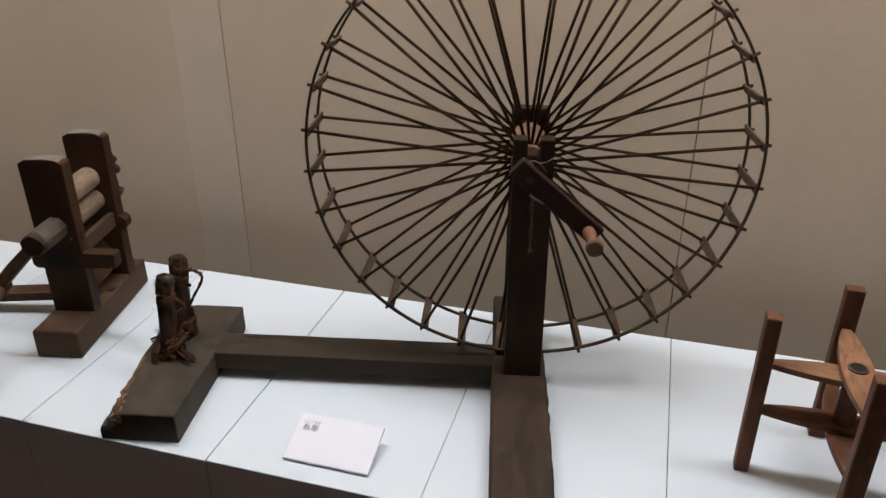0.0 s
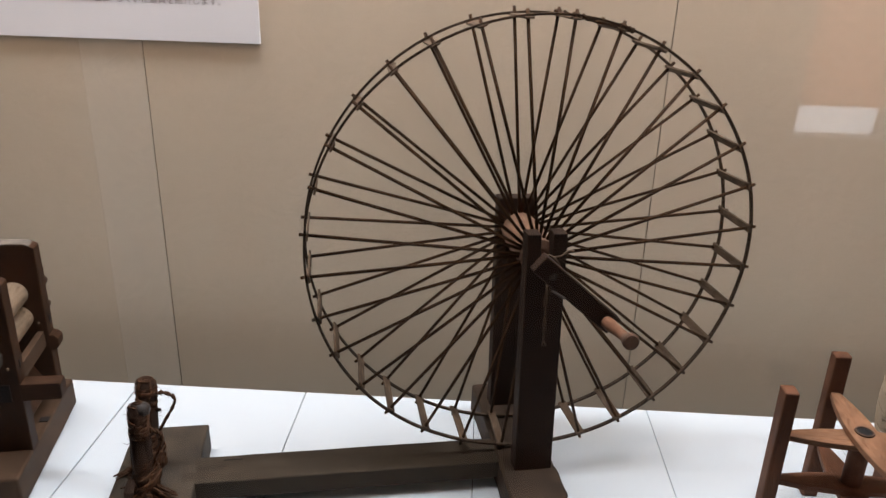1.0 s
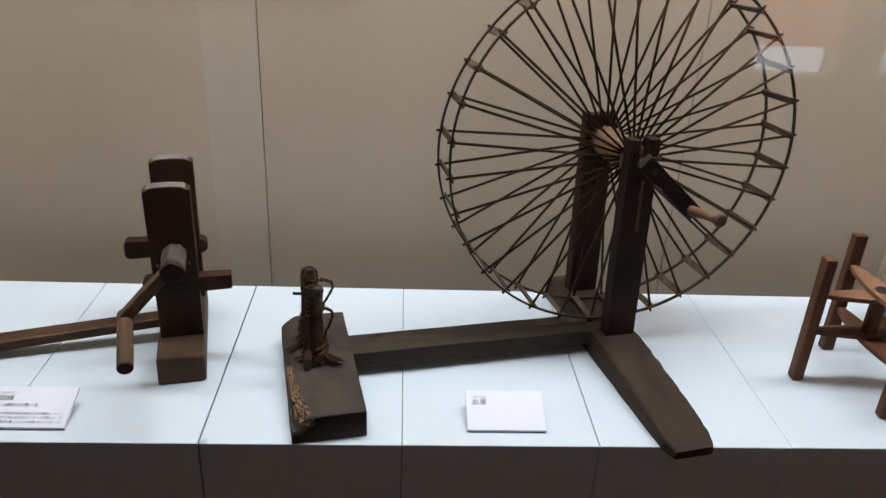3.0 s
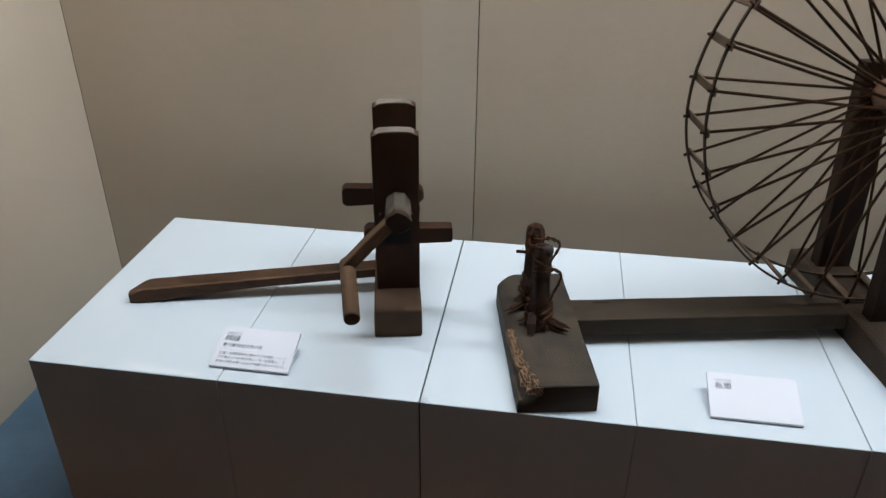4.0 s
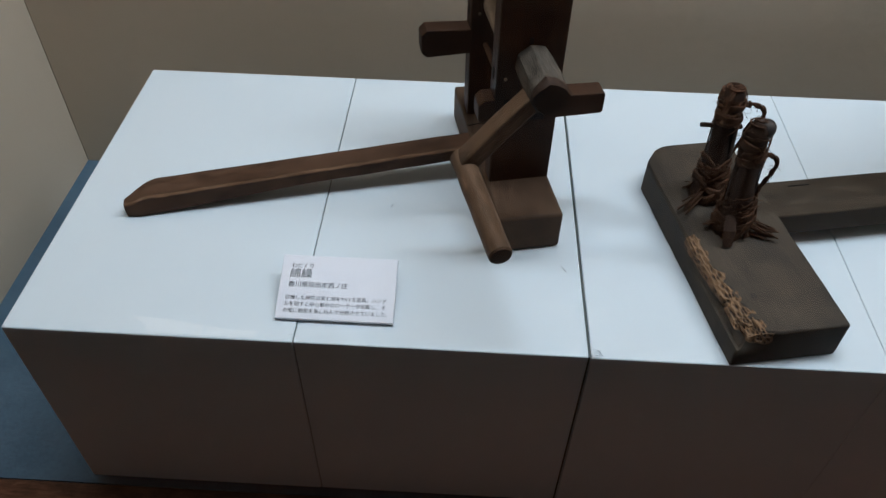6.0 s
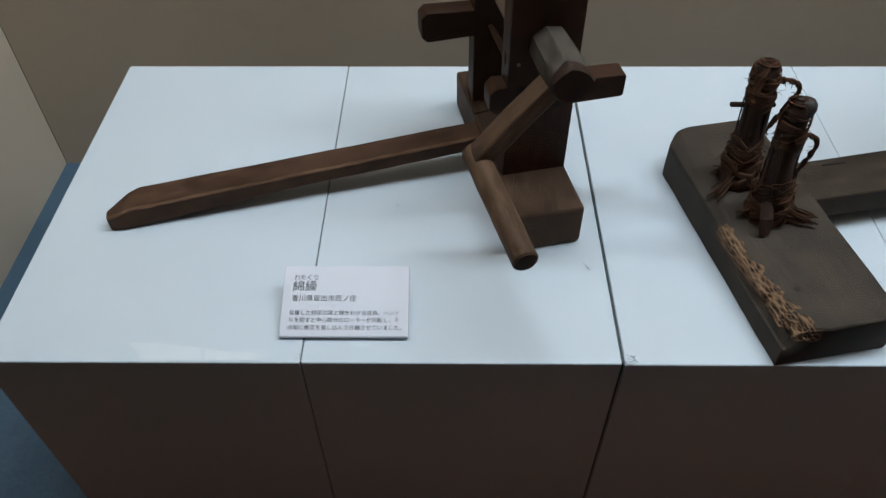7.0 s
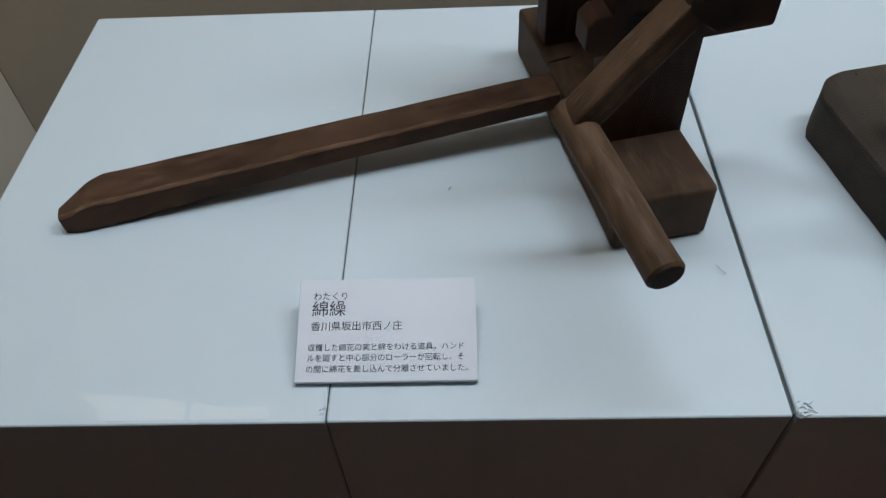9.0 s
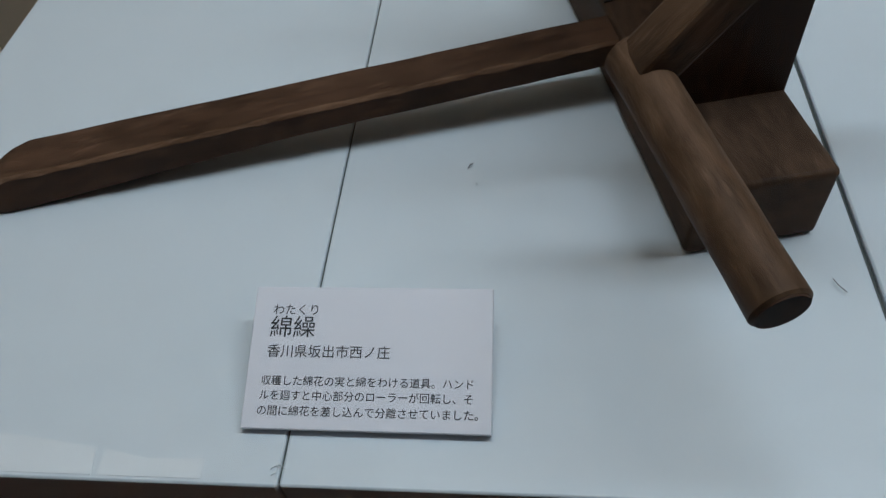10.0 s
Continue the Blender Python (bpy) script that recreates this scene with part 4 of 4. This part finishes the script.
part("end_grain", lathe([(-0.0004, 0.0104), (0.0006, 0.0102)], 22), M_GIN, gh, "dark end grain", pose(L / 2 + 0.0002, 0, 0))


def wedge_bar(xa, xb, y, z, ha_, hb_, n2=0.0065):
    """A tapered board through a post, rounded at its ends."""
    n = 0.0065
    out = [(xa, -ha_ / 2 + n), (xa + n, -ha_ / 2), (xb - n2, -hb_ / 2), (xb, -hb_ / 2 + n2), (xb, hb_ / 2 - n2), (xb - n2, hb_ / 2), (xa + n, ha_ / 2), (xa, ha_ / 2 - n)]
    m = Matrix((Vector((1, 0, 0)), Vector((0, 0, 1)), Vector((0, -1, 0)))).transposed().to_4x4()
    m.translation = Vector((0, y, z))
    return prism(out, 0.0225, 0.0012), m


bm, m = wedge_bar(-0.091, 0.049, 0.0795, 0.1515, 0.035, 0.026)
part("wedge_bar", bm, M_GIN, gin, "dark tapered wedge board", m)
bm, m = wedge_bar(-0.050, 0.089, -0.0545, 0.1445, 0.031, 0.0255, 0.002)
part("wedge_bar", bm, M_GIN, gin, "dark tapered wedge board", m)
part("mortise", slab(0.046, 0.0012, 0.028, 0.0003, 1), M_HOLLOW_SHADE, gin, "dark mortise in the post", pose(0.0, -0.0662, 0.1450))
part("chute_board", slab(0.085, 0.108, 0.006, 0.001, 2), M_GIN, gin, "brown sloping board below the rollers", pose(0.004, 0.013, 0.112, 0, 62, 0))
part("tie_board", slab(0.108, 0.010, 0.026, 0.001, 2), M_GIN_LIGHT, gin, "small board between the posts", pose(0.026, 0.013, 0.160, 0, 0, 90))
part("base_hole", slab(0.013, 0.013, 0.0024, 0), M_HOLLOW_SHADE, gin, "square mortise hole", pose(0.0295, 0.010, 0.0497))
part("pin_hole", slab(0.004, 0.0012, 0.007, 0), M_HOLLOW_SHADE, gin, "small dark hole", pose(0.0, -0.0664, 0.2265))
for sx in (-1, 1):
    for yy, zz in ((-0.054, 0.186), (0.080, 0.188)):
        part("pin_slot", slab(0.0012, 0.0045, 0.012, 0), M_HOLLOW_SHADE, gin, "narrow dark slot", pose(0.002 + sx * 0.0355, yy, zz))
    for yy, zz in ((-0.0665, 0.1845), (0.0675, 0.1865)):
        part("pin", lathe([(-0.0012, 0.0019), (0.0006, 0.0019), (0.0012, 0.0012)], 8), M_ROLLER, gin, "small pale pin end", pose(0.001 + sx * 0.0245, yy, zz, 0, 0, -90))


def pole_mesh():
    """The foot pole: x from the far chamfered tip to the base; its front upper edge is rubbed round."""
    L = 0.420
    n, bm, rows = 80, bmesh.new(), []
    for i in range(n + 1):
        u = i / n
        half = 0.0178 - 0.0028 * u + 0.0002 * math.sin(u * 9)
        th = 0.0265 + 0.0004 * noise.noise(Vector((u * 11, 4, 0)))
        drop = 0.0 if u > 0.06 else 0.009 * (1 - u / 0.06)
        y0 = -half * min(1.0, 0.80 + u * 6) + 0.0004 * noise.noise(Vector((u * 16, 8, 0)))
        y1 = half * min(1.0, -0.05 + u / 0.085)
        c, low = 0.0020, 0.0092 * min(1.0, 2.2 * max(0.0, u - 0.04))
        cf = 0.0021 + 0.0012 * noise.noise(Vector((u * 23, 1, 0))) + 0.0007 * noise.noise(Vector((u * 70, 2, 0)))
        sec = ((y0, low), (y0, th - 1.25 * cf - drop), (y0 + cf * 0.45, th - 0.45 * cf - drop), (y0 + cf, th - drop), (y1 - c, th - drop), (y1, th - c - drop), (y1, low))
        rows.append([bm.verts.new((-L / 2 + L * u, y, z)) for y, z in sec])
    for a, b in zip(rows, rows[1:]):
        for k in range(7):
            f = bm.faces.new((a[k], a[(k + 1) % 7], b[(k + 1) % 7], b[k]))
            f.material_index = 1 if k in (1, 2) else 0
    bm.faces.new(rows[0][::-1])
    bm.faces.new(rows[-1])
    bmesh.ops.recalc_face_normals(bm, faces=bm.faces[:])
    wear(bm, 0.0003, 28, 9)
    return smooth(bm, 60)


ginv = gin.matrix_basis.inverted()
pole_m = ginv @ along((0.0678, 0.1848, 0.0000), (0.4760, 0.2919, 0.0196))
pole = part("foot_pole", pole_mesh(), M_POLE, gin, "long reddish brown foot pole with a chamfered tip", pole_m)
pole.data.materials.append(M_WORN)
part("base_crack", slab(0.022, 0.0012, 0.0010, 0), M_HOLLOW_SHADE, gin, "dark crack", pose(-0.026, 0.045, 0.0498, 0, 0, 8))


# ---------------------------------------------------------------- yarn reels
def yarn_reel(m, radius, height, label, wound):
    reel = thing("yarn_reel", m, label, "yarn reel", "yarn reels")
    w = 0.0225
    tops = []
    for k in range(4):
        a = radians(90 * k)
        d = Vector((math.cos(a), math.sin(a), 0))
        out = [(-height / 2, -w / 2), (height / 2, -w / 2), (height / 2, w / 2), (-height / 2, w / 2)]
        lg = wear(prism(out, w * 0.82, 0.0022), 0.0006, 30, k)
        lean = 0.0
        p0, p1 = d * (radius - lean), d * (radius + lean)
        part("leg", lg, M_REEL, reel, "", along((p0.x, p0.y, 0.0), (p1.x, p1.y, height), tuple(d)))
    for z, lift in ((0.093, -1), (0.171, 1)):
        for k in range(2):
            a = 90.0 * k
            n, half = 12, radius - 0.006
            up_, dn_ = [], []
            for i in range(n + 1):
                x = -half + 2 * half * i / n
                wd = 0.0055 + 0.0135 * (1 - (x / half) ** 2)
                up_.append((x, wd))
                dn_.append((x, -wd))
            board = prism(up_ + dn_[::-1], 0.0085, 0.0012)
            off = 0.0043 * (1 if k else -1) * lift
            part("cross_arm", board, M_REEL_ARM if lift > 0 else M_REEL, reel, "lens-shaped cross arm", pose(0, 0, z + off, 0, 0, a))
    part("centre_post", rod(0.078, 0.0125, 0.001, 18), M_REEL, reel, "round centre post", pose(0, 0, 0.132, 0, 90, 0))
    ring = [(0.0105 * math.cos(2 * math.pi * i / 18), 0.0105 * math.sin(2 * math.pi * i / 18), 0.1806) for i in range(18)]
    part("hole_rim", tube(ring, 0.0016, 6, True), M_KNOB, reel, "dark worn rim of the hole")
    part("hole", lathe([(-0.0004, 0.0098), (0.0005, 0.0098)], 18), M_HOLLOW_SHADE, reel, "dark centre hole", pose(0, 0, 0.1802, 0, 90, 0))
    if wound:
        # skein: many turns of thread round the four legs
        bm = bmesh.new()
        rs = random.Random(5)
        z0, z1, turns = 0.066, height - 0.034, 104
        for j in range(turns):
            z = z0 + (z1 - z0) * (j + 0.5) / turns
            u = (z - z0) / (z1 - z0)
            swell = 0.016 * math.sin(math.pi * min(1, max(0, u))) ** 0.6
            pts = []
            for i in range(40):
                q = 2 * math.pi * i / 40
                # rounded square with its corners on the legs
                c, s = abs(math.cos(q)), abs(math.sin(q))
                r = (radius + 0.016) / (c ** 1.35 + s ** 1.35) ** (1 / 1.35) + swell * 0.75 + 0.0012 * rs.uniform(-1, 1)
                zz = z + 0.004 * math.sin(q + j * 0.37) + 0.003 * noise.noise(Vector((q, j * 0.8, 2)))
                pts.append((r * math.cos(q), r * math.sin(q), zz))
            tube_into(bm, pts, 0.00115, 4, True)
        part("thread_skein", bm, M_THREAD, reel, "raw cream thread wound in many turns")
    return reel


yarn_reel(pose(1.697, 0.1845, 0.0, 0, 0, -2), 0.1035, 0.236, "empty reddish brown four-legged wooden yarn reel", False)
yarn_reel(pose(1.898, 0.322, 0.0, 0, 0, 8), 0.080, 0.240, "wooden yarn reel wound with raw cream thread", True)


# ---------------------------------------------------------------- labels
def label_card(x0, x1, y0, label):
    """Foam board card, its back edge propped up on a wedge."""
    tilt = 19.5
    card = thing("label_card", pose(x0, y0, 0.0, tilt, 0, 0), label, "label card", "exhibit labels")
    w, h = x1 - x0, 0.072
    part("board", slab(w, h, 0.005, 0.0004, 1), M_CARD, card, "", pose(w / 2, h / 2, 0.0028))
    z = h * math.sin(radians(tilt))
    # prop under the back edge
    out = [(0, 0), (0.030, 0), (0.030, 0.0099)]
    bm = prism(out, 0.07, 0)
    m = Matrix((Vector((0, 1, 0)), Vector((0, 0, 1)), Vector((1, 0, 0)))).transposed().to_4x4()
    m.translation = Vector((w / 2, 0.032, 0.0105))
    prop = part("prop", bm, M_CARD, card, "", pose(0, 0, 0, -tilt, 0, 0) @ m)
    return card, w, h


card, cw, ch = label_card(0.277, 0.3995, 0.0285, "white exhibit card with black Japanese lettering")
ink = 0.00555
for text, u, v, width in (("わたくり", 0.083, 0.800, 0.0232), ("綿繰", 0.078, 0.645, 0.0232), ("香川県坂出市西ノ庄", 0.076, 0.497, 0.0625),
                          ("収穫した綿花の実と綿をわける道具。ハンド", 0.066, 0.300, 0.1055), ("ルを廻すと中心部分のローラーが回転し、そ", 0.064, 0.200, 0.1055),
                          ("の間に綿花を差し込んで分離させていました。", 0.062, 0.095, 0.1085)):
    lettering("text_line", text, width, M_INK, card, pose(cw * u, ch * v, ink))
card, cw, ch = label_card(1.000, 1.1225, 0.032, "white exhibit card with a short Japanese title")
lettering("text_line", "いとぐるま", 0.0235, M_INK, card, pose(cw * 0.075, ch * 0.80, ink))
lettering("text_line", "糸車", 0.0232, M_INK, card, pose(cw * 0.078, ch * 0.635, ink))

poster = thing("poster", pose(0.214, WALL_Y - 0.0005, 0.580, 90, 0, 0), "large white explanatory poster board on the back wall", "poster")
part("board", slab(0.594, 0.70, 0.006, 0.0004, 1), M_PAPER, poster, "", pose(0.297, 0.35, 0.003))
lettering("text_line", "していた道具を紹介します。", 0.176, M_GREY_INK, poster, pose(0.355, 0.062, 0.0066))
for i in range(11):
    part("unread_letter", slab(0.0105, 0.0105 if i % 3 else 0.012, 0.0003, 0), M_GREY_INK, poster, "", pose(0.188 + 0.0148 * i, 0.068, 0.0064))
for j in range(1, 8):
    for i in range(3):
        part("unread_line", slab(0.150, 0.010, 0.0003, 0), M_GREY_INK, poster, "", pose(0.125 + 0.172 * i, 0.068 + 0.032 * j, 0.0064))


# ---------------------------------------------------------------- small traces on the plinth
def flat_patch(name, outline, material, label):
    bm = prism(outline, 0.0002, 0)
    ob = link_mesh(name, bm, material, pose(0, 0, 0.0002))
    return tagged(ob, label, "paint patch", kind="stuff")


flat_patch("paint_patch", [(0.128, 0.024), (0.165, 0.0215), (0.205, 0.0165), (0.207, 0.0025), (0.150, 0.0025), (0.147, 0.012)], M_PATCH, "slightly glossier white touch-up paint near the edge")
flat_patch("paint_patch", [(0.210, 0.016), (0.232, 0.012), (0.262, 0.0125), (0.262, 0.0025), (0.210, 0.0025)], M_PATCH, "slightly glossier white touch-up paint near the edge")

bm = bmesh.new()
rs = random.Random(21)
tube_into(bm, [(0.3795, 0.209, 0.0012), (0.381, 0.2115, 0.0018), (0.3825, 0.2125, 0.0012)], 0.00045, 5)
tube_into(bm, [(0.385, 0.196, 0.001), (0.3863, 0.1945, 0.0012)], 0.0003, 4)
tube_into(bm, [(0.578, 0.124, 0.0012), (0.5795, 0.119, 0.002), (0.583, 0.115, 0.0012)], 0.0003, 4)
for i in range(26):
    x, y = rs.uniform(0.02, 1.5), rs.uniform(0.02, 0.46)
    d = rs.uniform(0, 6.28)
    s = rs.uniform(0.0006, 0.0016)
    tube_into(bm, [(x, y, 0.0008), (x + s * math.cos(d), y + s * math.sin(d), 0.001)], 0.0003, 4)
tagged(link_mesh("debris", bm, M_GREY_INK), "tiny dark crumbs and fibres on the plinth", "debris", kind="stuff")
bm = bmesh.new()
for i in range(20):
    x, y = (0.6 + rs.uniform(-0.002, 0.012), rs.uniform(-0.001, 0.010)) if i < 16 else (0.3 - rs.uniform(0.001, 0.008), rs.uniform(0.001, 0.014))
    d = rs.uniform(-0.8, 0.8)
    s = rs.uniform(0.002, 0.006)
    tube_into(bm, [(x, y, 0.0006), (x + s * math.cos(d) * 0.5, y + s * math.sin(d) * 0.5, 0.0016), (x + s * math.cos(d), y + s * math.sin(d), 0.0006)], 0.00035 if i < 16 else 0.0002, 4)
tagged(link_mesh("paint_flakes", bm, M_PATCH), "pale flaked paint chips at a box corner", "paint chips", kind="stuff")
